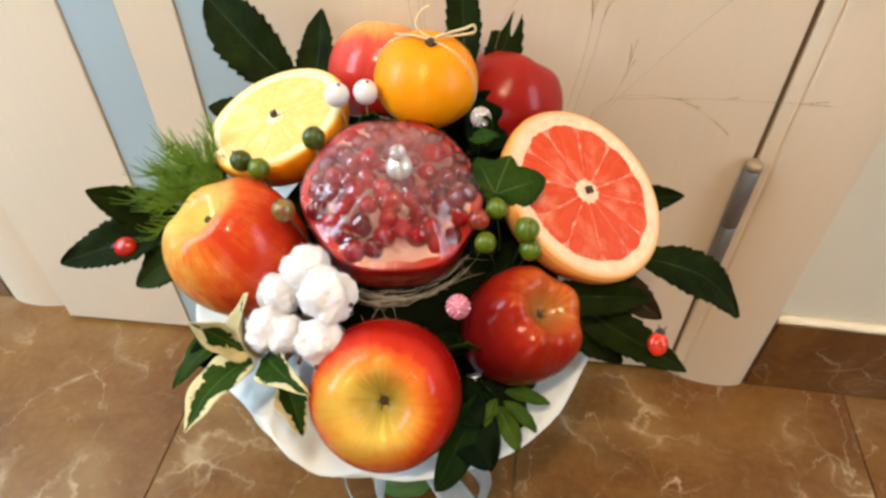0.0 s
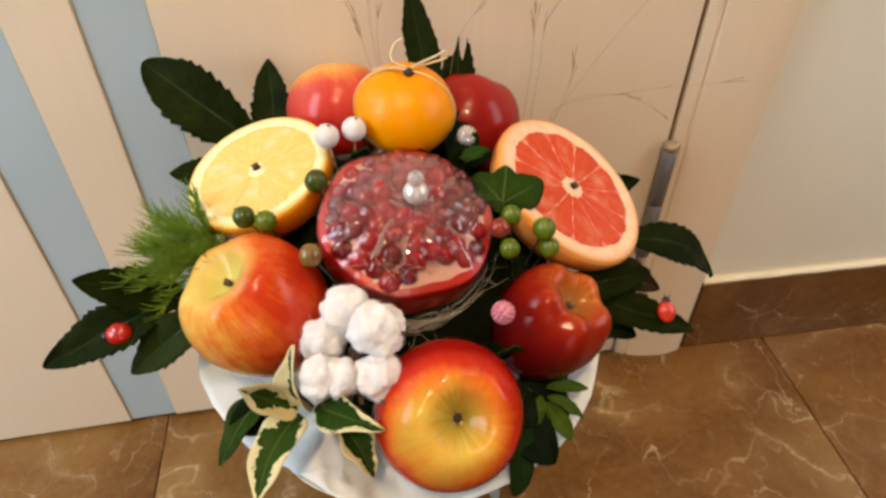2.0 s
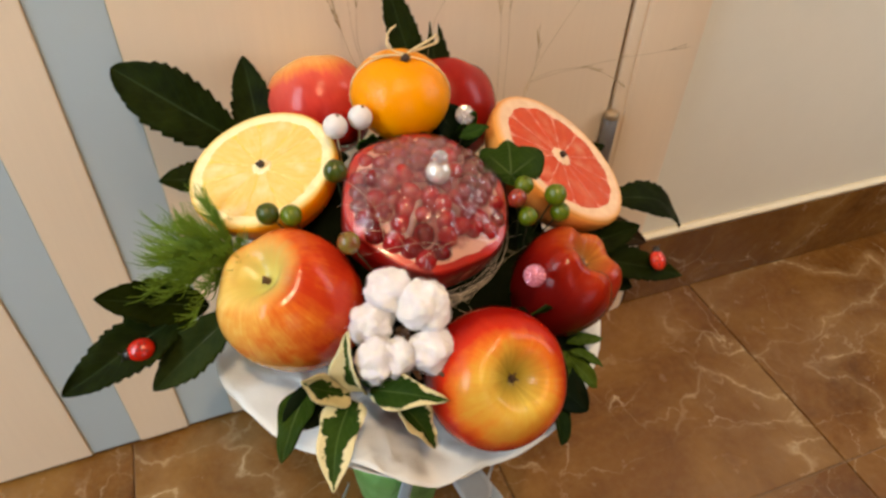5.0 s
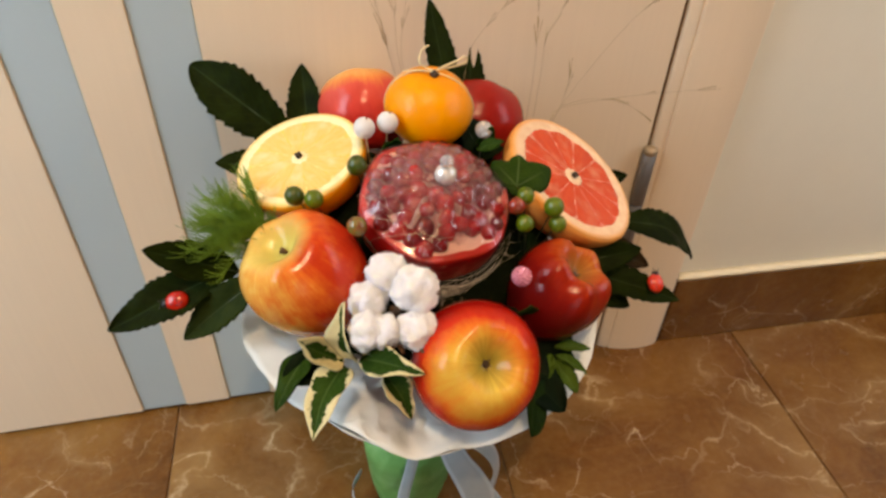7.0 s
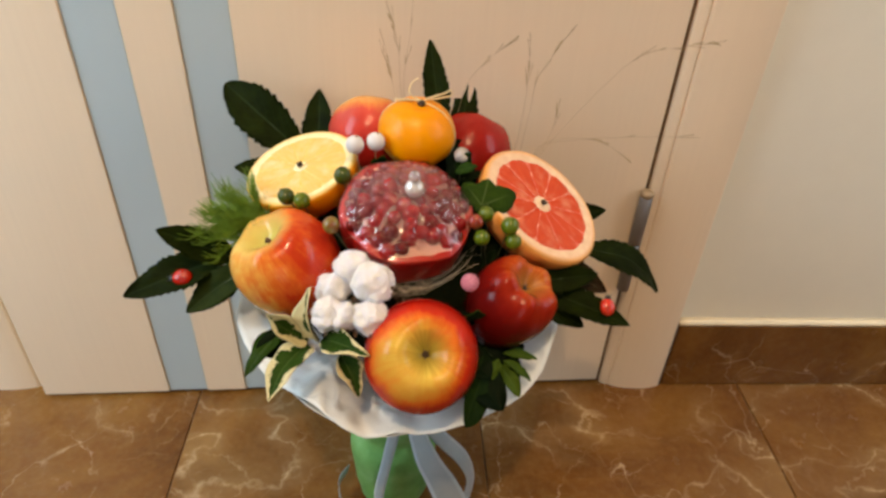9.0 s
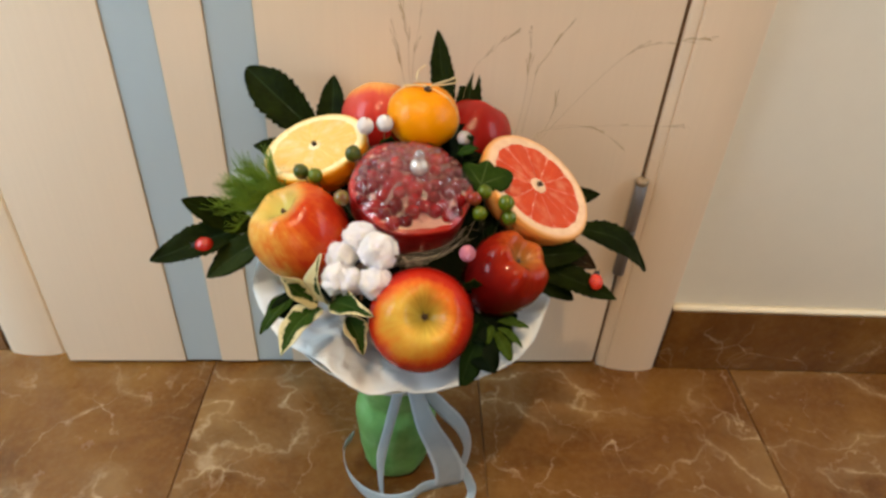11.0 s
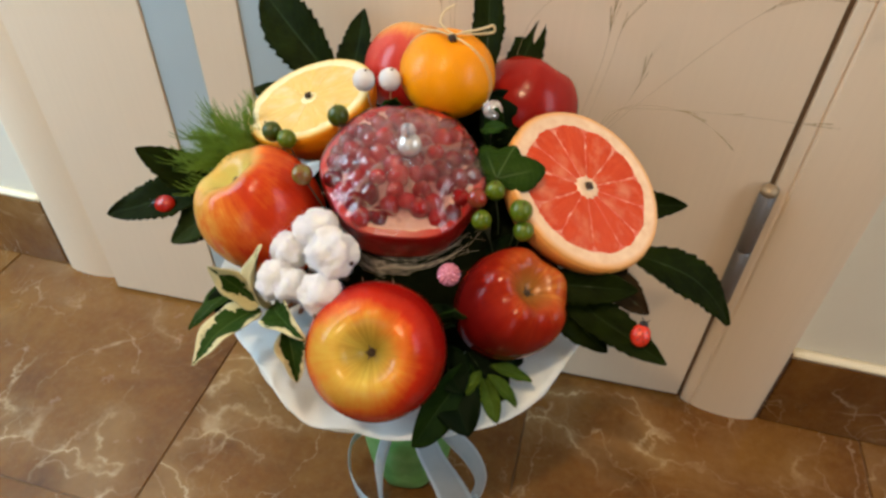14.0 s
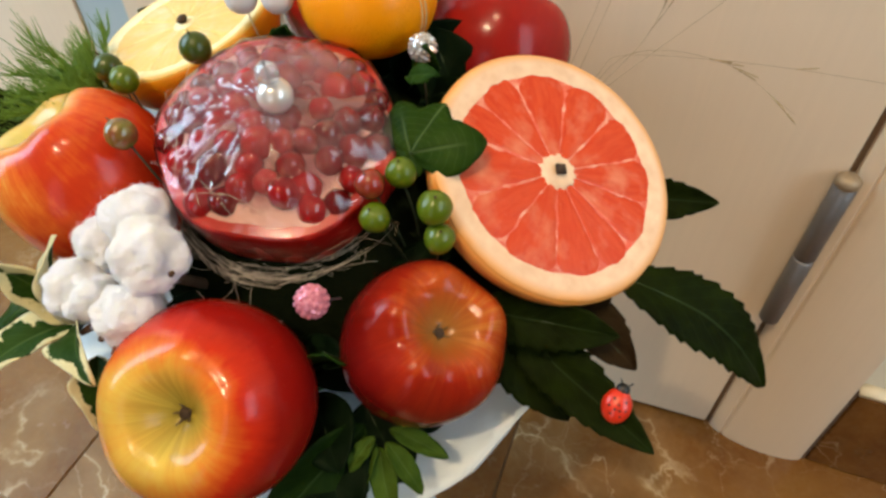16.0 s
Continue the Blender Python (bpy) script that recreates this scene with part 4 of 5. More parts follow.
# pin with pearl and faceted bead
t = thing("pearl_pin", aim((0.0397, 0.1145, 0.3922), (0.0, -0.20, 0.98)), "white pearl with a small clear bead on a pin", "decorative pin")
part("pearl", ball(bmesh.new(), 0.0067, 28, 18), M["pearl"], t)
bm = bmesh.new()
bmesh.ops.create_icosphere(bm, subdivisions=2, radius=0.0043, matrix=pose(0, 0, 0.0104))
part("bead", bm, M["bead"], t, "faceted clear bead", smooth=False)
bm = bmesh.new()
tube(bm, [(0, 0, -0.020), (0, 0, 0.0150)], 0.0004, 6)
ball(bm, 0.0008, 8, 6, pose(0, 0, 0.0150))
part("pin", bm, M["steel"], t)

# ---- foliage and small things ----


def leaf(name, base, tip, width, skin, label, category="leaf", arch=0.12, up=(0, -0.45, 0.9), shape="long", teeth=0, fold=0.30, group="leaves of the bouquet", side=0.0, seed=0, curl=0.0):
    """One leaf from base to tip with a bent midrib, folded blade, its own outline and half a millimetre of thickness."""
    base, tip = Vector(base), Vector(tip)
    along = tip - base
    n = along.length
    d = along.normalized()
    nor = Vector(up) - d * d.dot(Vector(up))
    nor.normalize()
    s = d.cross(nor)
    rows_n, cols = (64 if teeth else 26), 11
    bm = bmesh.new()
    rows, uvs, ribs = [], {}, []
    for i in range(rows_n + 1):
        v = i / rows_n
        if shape == "long":
            w = (math.sin(math.pi * v ** 0.92) ** 0.72) * (1 - 0.12 * v)
        elif shape == "blunt":
            w = math.sin(math.pi * v ** 1.25) ** 0.62
        elif shape == "oval":
            w = math.sin(math.pi * v ** 0.9) ** 0.6
        elif shape == "ivy":
            w = (math.sin(math.pi * v ** 0.72) ** 0.72) * (1 + 0.12 * math.sin(v * 10.5 + 0.9 + seed)) * (1.04 - 0.22 * v)
        elif shape == "heart":
            w = math.sin(math.pi * (0.06 + 0.94 * v) ** 0.55) ** 0.62 * (1 + 0.10 * math.cos(v * 10))
        else:
            w = (0.55 + 0.45 * math.sin(math.pi * v)) * (1 if v < 0.93 else 0.85)
        w = max(0.012, w)
        edges = [w, w]
        if teeth:
            for q in range(2):
                f = (v * teeth * 0.80 + 0.45 * q + 0.6 * noise.noise((v * 7.0, seed * 3.1, 4.0 * q))) % 1.0
                edges[q] *= 1 + (0.14 * (f - 0.5) + 0.10 * noise.noise((v * 4.0, seed * 2.3, 7.0 + 5.0 * q))) * min(1.0, 4 * (1 - v))
        mid = base + along * v + nor * (n * arch * math.sin(math.pi * v)) + s * (side * n * math.sin(math.pi * v)) - nor * curl * n * v * v
        ribs.append(mid)
        row = []
        for j in range(cols):
            u = 2 * j / (cols - 1) - 1
            half = edges[u > 0] * width / 2
            ripple = (0.0008 + 0.0012 * abs(u)) * noise.noise((v * 5 + seed * 7.3, u * 1.5, seed))
            p = mid + s * (u * half) + nor * (fold * abs(u) * half + ripple)
            if shape == "cut" and v > 0.7:
                p -= along * (0.30 * abs(math.sin(2.6 * u + 0.5)) * (v - 0.7) / 0.3)
            vert = bm.verts.new(p)
            uvs[vert] = ((u + 1) / 2, v)
            row.append(vert)
        rows.append(row)
    grid_faces(bm, rows)
    lay = bm.loops.layers.uv.new("UVMap")
    for f in bm.faces:
        for lp in f.loops:
            lp[lay].uv = uvs[lp.vert]
    for v in bm.verts:
        v.co -= base
    me = bpy.data.meshes.new("blade")
    bm.to_mesh(me)
    bm.free()
    me.materials.append(skin)
    me.shade_smooth()
    t = thing(name, Matrix.Translation(base), label, category, group)
    blade = new("blade", me)
    blade.parent = t
    mod = blade.modifiers.new("thickness", "SOLIDIFY")
    mod.thickness, mod.offset = 0.0005, 0.0
    bm = bmesh.new()
    tube(bm, [p - base - nor * 0.0003 for p in ribs], 0.0006 if n > 0.03 else 0.00035, 6, 0.35)
    part("midrib", bm, M["stem"], t)
    return t


DARK = "dark serrated evergreen leaf"
leaf("evergreen_leaf", (-0.045, 0.228, 0.350), (-0.1160, 0.2614, 0.4021), 0.038, M["leaf"], DARK + " fanning out behind the orange half", shape="blunt", arch=0.05, teeth=16, up=(-0.1, -0.75, 0.6), seed=1)
leaf("evergreen_leaf", (-0.040, 0.215, 0.352), (-0.0392, 0.2625, 0.3985), 0.028, M["leaf"], DARK + " standing upright behind the orange half", arch=-0.05, teeth=13, up=(-0.2, -0.9, 0.35), seed=2)
leaf("evergreen_leaf", (-0.060, 0.200, 0.352), (-0.1025, 0.2023, 0.3568), 0.024, M["leaf"], DARK + " under the orange half", arch=0.0, teeth=11, seed=3)
leaf("evergreen_leaf", (-0.088, 0.122, 0.326), (-0.1365, 0.1120, 0.3575), 0.026, M["leaf"], DARK + " beside the feathery sprig", arch=-0.02, teeth=13, up=(0.25, -0.6, 0.7), seed=4)
leaf("evergreen_leaf", (-0.096, 0.124, 0.326), (-0.1660, 0.1010, 0.3065), 0.030, M["leaf"], DARK + " carrying a ladybird", arch=0.03, teeth=17, up=(-0.1, -0.55, 0.8), seed=5)
leaf("evergreen_leaf", (-0.072, 0.112, 0.330), (-0.1265, 0.1045, 0.2890), 0.025, M["leaf_back"], "paler green leaf hanging under the side apple", arch=0.06, teeth=12, up=(-0.3, -0.65, 0.6), seed=6)
leaf("evergreen_leaf", (-0.080, 0.118, 0.320), (-0.1235, 0.1100, 0.2855), 0.022, M["leaf"], DARK + " hanging under the side apple", arch=0.0, teeth=10, up=(-0.2, -0.65, 0.7), seed=7)
leaf("evergreen_leaf", (0.062, 0.205, 0.385), (0.0521, 0.2508, 0.4471), 0.022, M["leaf"], DARK + " standing up behind the mandarin", arch=-0.03, teeth=15, up=(0.05, -0.95, 0.3), seed=9)
leaf("evergreen_leaf", (0.076, 0.212, 0.372), (0.0860, 0.2580, 0.4085), 0.022, M["leaf"], "dark green leaf with a torn jagged end behind the mandarin", arch=0.0, teeth=7, shape="cut", up=(0.1, -0.9, 0.4), seed=10, fold=0.1)
leaf("evergreen_leaf", (0.166, 0.132, 0.331), (0.2366, 0.1330, 0.2880), 0.030, M["leaf"], DARK + " arching out beneath the grapefruit half", arch=0.15, teeth=17, up=(0.15, -0.35, 0.9), seed=11, fold=0.12, side=-0.04)
leaf("evergreen_leaf", (0.128, 0.115, 0.308), (0.1973, 0.0799, 0.3002), 0.024, M["leaf"], DARK + " carrying a red ladybird", arch=0.05, teeth=15, up=(0.1, -0.6, 0.8), seed=12)
leaf("evergreen_leaf", (0.122, 0.108, 0.310), (0.1655, 0.0866, 0.2925), 0.024, M["leaf"], DARK + " between the dark apple and the grapefruit half", arch=0.04, teeth=12, up=(0.3, -0.6, 0.7), seed=13)
leaf("evergreen_leaf", (0.150, 0.186, 0.322), (0.2030, 0.1961, 0.3250), 0.020, M["leaf"], DARK + " peeping out behind the grapefruit half", arch=0.0, teeth=10, up=(0.1, -0.8, 0.6), seed=14)
leaf("evergreen_leaf", (0.145, 0.128, 0.322), (0.1845, 0.1067, 0.3095), 0.023, M["leaf_red"], "short bronze-green leaf under the grapefruit half", arch=0.0, teeth=8, up=(0.2, -0.6, 0.75), seed=15)
leaf("evergreen_leaf", (0.118, 0.106, 0.318), (0.1750, 0.1060, 0.3270), 0.024, M["leaf"], DARK + " tucked below the grapefruit half", arch=-0.02, teeth=11, up=(0.1, -0.75, 0.65), seed=16)
IVY_AT = Vector((0.0872, 0.1222, 0.3745))


def ivy(root, lobes, skin_, label, facing, cup=0.10):
    """A lobed ivy leaf spread round its stalk point; lobes are the tips of its lobes in turn."""
    tips = [Vector(p) - root for p in lobes]
    nor = Vector(facing).normalized()
    e1 = (tips[1] - nor * tips[1].dot(nor)).normalized()
    e2 = nor.cross(e1)
    polar = [(math.atan2(p.dot(e2), p.dot(e1)), math.hypot(p.dot(e1), p.dot(e2))) for p in tips]
    bm = bmesh.new()
    n, m = 96, 9
    rows, uvs = [], {}
    for j in range(m + 1):
        f = j / m
        row = []
        for i in range(n):
            a = 2 * math.pi * i / n
            r, off = 0.0060, 9.0
            for q, ln in polar:
                d = (a - q + math.pi) % (2 * math.pi) - math.pi
                r = max(r, ln * max(0.0, math.cos(min(1.55, abs(d) * 1.35))) ** 0.7 * (1 - 0.12 * min(1, abs(d) * 3)))
                off = min(off, abs(d))
            z = -cup * r * f * f + 0.10 * r * f * min(off, 0.5) + 0.0008 * noise.noise((a * 2, f * 3, 7))
            p = e1 * (r * f * math.cos(a)) + e2 * (r * f * math.sin(a)) + nor * z
            v = bm.verts.new(p)
            uvs[v] = (0.5 + min(0.49, off * f * 0.9 + 0.004), f)
            row.append(v)
        rows.append(row)
    grid_faces(bm, rows, closed=True)
    bmesh.ops.remove_doubles(bm, verts=rows[0], dist=0.00001)
    lay = bm.loops.layers.uv.new("UVMap")
    for fc in bm.faces:
        for lp in fc.loops:
            lp[lay].uv = uvs.get(lp.vert, (0.5, 0))
    t = thing("ivy_leaf", Matrix.Translation(root), label, "ivy leaf", "leaves of the bouquet")
    blade = part("blade", bm, skin_, t)
    blade.modifiers.new("thickness", "SOLIDIFY").thickness = 0.0005
    bm = bmesh.new()
    tube(bm, bend([(0, 0, 0), (0.001, 0.006, -0.010), (0.003, 0.016, -0.026)], 8), 0.0006, 6)
    part("leaf_stalk", bm, M["stem"], t)


ivy(IVY_AT, ((0.0745, 0.1318, 0.3935), (0.0925, 0.1345, 0.3945), (0.1120, 0.1275, 0.3865), (0.0925, 0.1215, 0.3635)), M["ivy"], "green ivy leaf with pale veins lying between pomegranate and grapefruit", (-0.05, -0.62, 0.78), 0.22)

VAR = "variegated ivy leaf with cream margin"
leaf("variegated_ivy_leaf", (-0.0284, 0.0473, 0.3122), (-0.0485, 0.0060, 0.3045), 0.0225, M["variegated"], VAR + " hanging over the paper collar", "ivy leaf", arch=0.10, shape="ivy", up=(-0.25, -0.5, 0.8), seed=18, fold=0.35, side=0.05)
leaf("variegated_ivy_leaf", (-0.0290, 0.0490, 0.3140), (-0.0520, 0.0429, 0.3427), 0.0165, M["variegated_pale"], VAR + " curled up beside the side apple", "ivy leaf", arch=-0.16, shape="ivy", up=(0.75, -0.6, 0.35), seed=19, fold=0.7)
leaf("variegated_ivy_leaf", (-0.0215, 0.0480, 0.3160), (-0.0262, 0.0570, 0.3530), 0.0175, M["variegated_pale"], VAR + " standing up beside the cotton", "ivy leaf", arch=0.14, shape="ivy", up=(-0.75, -0.65, 0.1), seed=20, fold=0.6)
leaf("variegated_ivy_leaf", (-0.0190, 0.0460, 0.3185), (0.0124, 0.0200, 0.3300), 0.0180, M["variegated_dark"], VAR + " pointing towards the front apple", "ivy leaf", arch=0.12, shape="ivy", up=(0.35, -0.65, 0.65), seed=21, fold=0.55)
leaf("variegated_ivy_leaf", (-0.0070, 0.0370, 0.3140), (0.0055, 0.0170, 0.2960), 0.0170, M["variegated_dark"], VAR + " below the cotton boll", "ivy leaf", arch=0.10, shape="ivy", up=(0.45, -0.65, 0.6), seed=22, fold=0.5)
leaf("ivy_leaf", (-0.0480, 0.0620, 0.3110), (-0.0685, 0.0330, 0.2975), 0.019, M["ivy"], "plain dark ivy leaf hanging over the collar", "ivy leaf", arch=0.06, shape="ivy", up=(-0.6, -0.5, 0.6), seed=23)
leaf("filler_leaf", (-0.0350, 0.0620, 0.3060), (-0.0640, 0.0480, 0.3050), 0.022, M["leaf_shaded"], "leaf tucked beneath the side apple, darkened as shade", arch=0.04, shape="oval", up=(-0.3, -0.6, 0.7), seed=26, group="filler leaves")
leaf("broad_leaf", (0.0930, 0.0560, 0.2940), (0.0735, 0.0050, 0.2810), 0.026, M["galax_shaded"], "broad mid-green leaf between front apple and collar, shade in its colour", arch=-0.02, shape="oval", up=(0.75, -0.25, 0.6), seed=24, fold=0.25)
leaf("broad_leaf", (0.0790, 0.0750, 0.3000), (0.0815, 0.0560, 0.3360), 0.022, M["galax"], "mid-green leaf standing between two apples", arch=0.0, shape="oval", up=(0.1, -0.95, 0.3), seed=25)
for i, (b, e, w, up) in enumerate((
    ((0.1010, 0.0520, 0.2890), (0.1130, 0.0345, 0.2760), 0.0105, (0.2, -0.7, 0.7)),
    ((0.1030, 0.0540, 0.2910), (0.1215, 0.0440, 0.2810), 0.0085, (0.6, -0.3, 0.7)),
    ((0.0995, 0.0520, 0.2900), (0.1020, 0.0360, 0.2790), 0.0080, (-0.6, -0.5, 0.6)),
    ((0.1030, 0.0580, 0.2940), (0.1270, 0.0570, 0.2895), 0.0080, (0.2, -0.2, 0.95)),
    ((0.0985, 0.0530, 0.2940), (0.0940, 0.0400, 0.2870), 0.0070, (-0.3, -0.8, 0.5)),
)):
    leaf("box_leaf", b, e, w, M["box"], "small oval light green leaf on the collar", "leaf", arch=0.06, shape="oval", up=up, seed=30 + i, fold=0.35, group="box sprig leaves")

# Leaves added on the collar; their dark colour paints the shade there.
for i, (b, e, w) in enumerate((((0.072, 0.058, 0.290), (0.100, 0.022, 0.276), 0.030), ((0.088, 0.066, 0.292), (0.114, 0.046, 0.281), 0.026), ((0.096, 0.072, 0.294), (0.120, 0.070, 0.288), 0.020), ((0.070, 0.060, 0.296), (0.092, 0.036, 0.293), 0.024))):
    leaf("filler_leaf", b, e, w, M["leaf_shaded"], "leaf added on the collar, darkened as the shade beneath the apples", arch=0.03, shape="oval", up=(0.3, -0.5, 0.8), seed=80 + i, group="filler leaves")

# filler leaves deep between the fruit, the shade of the gaps in their colour
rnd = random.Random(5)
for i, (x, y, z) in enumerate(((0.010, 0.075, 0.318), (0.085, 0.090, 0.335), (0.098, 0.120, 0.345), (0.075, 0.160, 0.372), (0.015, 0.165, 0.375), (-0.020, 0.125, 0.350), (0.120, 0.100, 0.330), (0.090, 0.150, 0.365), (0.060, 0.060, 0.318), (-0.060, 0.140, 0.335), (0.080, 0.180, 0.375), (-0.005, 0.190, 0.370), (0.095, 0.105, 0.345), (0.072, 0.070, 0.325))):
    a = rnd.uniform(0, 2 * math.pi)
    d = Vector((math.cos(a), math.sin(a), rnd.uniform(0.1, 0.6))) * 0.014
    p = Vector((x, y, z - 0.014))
    leaf("filler_leaf", p - d, p + d, rnd.uniform(0.012, 0.018), M["leaf_shaded"], "small leaf tucked between the fruit, darkened as gap shade", arch=0.1, shape="oval", seed=50 + i, group="filler leaves")
leaf("filler_leaf", (0.074, 0.172, 0.376), (0.0790, 0.1600, 0.3960), 0.012, M["galax"], "small green leaf beside the silver bead", arch=0.05, shape="long", up=(0.2, -0.9, 0.3), seed=70, group="filler leaves")
leaf("filler_leaf", (0.070, 0.160, 0.380), (0.0860, 0.1540, 0.3880), 0.009, M["galax"], "small green leaf beside the silver bead", arch=0.05, shape="long", up=(0.0, -0.6, 0.8), seed=71, group="filler leaves")
leaf("filler_leaf", (0.012, 0.168, 0.378), (0.0180, 0.1600, 0.3920), 0.014, M["galax"], "small green leaf under the white berry", arch=0.05, shape="oval", up=(0.2, -0.9, 0.3), seed=72, group="filler leaves")

# Leaves added to close see-through gaps, coloured as dark as the shade.
leaf("filler_leaf", (0.055, 0.190, 0.350), (0.078, 0.204, 0.384), 0.034, M["leaf_shaded"], "leaf added between mandarin and crimson apple, darkened as gap shade", arch=0.05, shape="oval", up=(0.4, -0.8, 0.4), seed=73, group="filler leaves")
leaf("filler_leaf", (0.085, 0.185, 0.350), (0.066, 0.196, 0.382), 0.030, M["leaf_shaded"], "leaf added between mandarin and crimson apple, darkened as gap shade", arch=0.05, shape="oval", up=(0.5, -0.7, 0.4), seed=74, group="filler leaves")

leaf("filler_leaf", (0.026, 0.205, 0.338), (0.064, 0.198, 0.368), 0.036, M["leaf_shaded"], "leaf added under the mandarin, darkened as gap shade", arch=0.03, shape="oval", up=(0.5, -0.7, 0.5), seed=75, group="filler leaves")

# feathery sprig
rnd = random.Random(8)
bm = bmesh.new()
root = Vector((-0.070, 0.136, 0.340))
for i in range(60):
    d = Vector((rnd.uniform(-1.0, 0.05), rnd.uniform(-0.45, 0.35), rnd.uniform(-0.02, 0.75))).normalized()
    ln = rnd.uniform(0.018, 0.048)
    end = root + d * ln + Vector((0, 0, -0.005))
    st = bend([root, root + d * ln * 0.5 + Vector((0, 0, 0.004)), end], 10)
    tube(bm, st, 0.0004, 5, 0.5)
    for j in range(3, len(st)):
        for q in range(5):
            e = (d * 1.3 + Vector((rnd.uniform(-0.8, 0.6), rnd.uniform(-0.7, 0.6), rnd.uniform(-0.5, 0.8)))).normalized() * rnd.uniform(0.006, 0.015)
            tube(bm, bend([st[j], st[j] + e * 0.55 + Vector((0, 0, -0.0010)), st[j] + e + Vector((-0.001, 0, 0.0016))], 4), 0.00040, 4, 0.3)
single("feathery_sprig", bm, M["fern"], pose(0, 0, 0), "bright green feathery needle sprig beside the orange half", "fern sprig", kind="stuff")


def berry(p, r, skin, label, root):
    t = thing("berry", aim(p, Vector(p) - Vector(root)), label, "berry", "berries on wire stems")
    bm = bmesh.new()
    lathe(bm, [(max(0.0002, r * math.sin(math.pi * q / 14)), r * 1.04 * math.cos(math.pi * q / 14)) for q in range(15)], 24, lambda a, k_, rr, z: (rr * (1 + 0.03 * math.cos(3 * a)), z))
    part("skin", bm, skin, t)
    bm = bmesh.new()
    tube(bm, [(0, 0, r * 1.02), (0.0002, 0, r * 1.30)], 0.0005, 6, 0.4)
    part("tip", bm, M["stalk"], t)
    L = (Vector(p) - Vector(root)).length
    bm = bmesh.new()
    tube(bm, bend([(0, 0, -r * 0.9), (0.001, 0.0006, -(r + L) / 2), (0, 0, -L)], 8), 0.00045, 6)
    part("stem", bm, M["stem"], t)


for p, r, skin, root, label in (
    ((-0.0486, 0.1260, 0.3773), 0.0058, "berry_dark", (-0.030, 0.125, 0.345), "dark green berry in front of the orange half"),
    ((-0.0374, 0.1217, 0.3768), 0.0056, "berry", (-0.026, 0.122, 0.345), "green berry in front of the orange half"),
    ((-0.0101, 0.1366, 0.3886), 0.0062, "berry_dark", (-0.006, 0.142, 0.345), "dark green berry beside the pomegranate"),
    ((-0.0146, 0.0918, 0.3769), 0.0058, "berry_brown", (0.000, 0.094, 0.345), "brownish green berry over the side apple"),
    ((0.0890, 0.1096, 0.3758), 0.0054, "berry", (0.092, 0.118, 0.330), "bright green berry under the ivy leaf"),
    ((0.0811, 0.1011, 0.3750), 0.0053, "berry_red", (0.090, 0.112, 0.330), "ripening red berry beside the pomegranate"),
    ((0.0854, 0.0944, 0.3665), 0.0053, "berry", (0.092, 0.108, 0.328), "bright green berry beside the pomegranate"),
    ((0.1049, 0.1007, 0.3722), 0.0061, "berry", (0.098, 0.112, 0.328), "bright green berry beside the grapefruit half"),
    ((0.1078, 0.0978, 0.3614), 0.0055, "berry", (0.100, 0.110, 0.326), "bright green berry beside the grapefruit half"),
):
    berry(p, r, M[skin], label, root)

for p, root in (((-0.0030, 0.1620, 0.3995), (0.002, 0.170, 0.355)), ((0.0120, 0.1656, 0.4005), (0.010, 0.172, 0.355))):
    t = thing("white_berry", aim(p, (0.1, -0.55, 0.8)), "round white berry with a brown scar on a thin stalk", "berry", "white berries")
    part("skin", ball(bmesh.new(), 0.0068, 24, 16), M["white_ball"], t)
    bm = bmesh.new()
    ball(bm, 0.0010, 10, 6, pose(0.0014, 0.0032, 0.0057), 0.6)
    part("scar", bm, M["stalk"], t)
    bm = bmesh.new()
    inv = aim(p, (0.1, -0.55, 0.8)).inverted()
    tube(bm, [inv @ Vector(p) * 0, inv @ Vector(root)], 0.0004, 6)
    part("stem", bm, M["twine"], t)


def stone_ball(p, r, skin, label, root):
    """A bead set all over with small cut stones."""
    t = thing("rhinestone_bead", pose(*p), label, "bead", "rhinestone beads")
    part("core", ball(bmesh.new(), r * 0.90, 16, 10), skin, t)
    bm = bmesh.new()
    bmesh.ops.create_cone(bm, cap_ends=True, segments=6, radius1=r * 0.20, radius2=r * 0.09, depth=r * 0.13)
    cut = mesh_of("stone", bm, skin, False)
    n = 70
    for i in range(n):
        z = 1 - 2 * (i + 0.5) / n
        a = i * 2.39996
        d = Vector((math.sqrt(1 - z * z) * math.cos(a), math.sqrt(1 - z * z) * math.sin(a), z))
        ob = new("stone", cut)
        ob.parent = t
        ob.matrix_local = aim(d * r * 0.94, d, i * 37)
    bm = bmesh.new()
    tube(bm, [(0, 0, 0), Vector(root) - Vector(p)], 0.0004, 6)
    part("pin", bm, M["steel"], t)


stone_ball((0.0750, 0.1650, 0.3912), 0.0058, M["silver"], "sparkling silver rhinestone bead beside the mandarin", (0.074, 0.172, 0.350))
stone_ball((0.0760, 0.0630, 0.3532), 0.0060, M["pink"], "sparkling pink rhinestone bead beside the dark apple", (0.080, 0.074, 0.344))


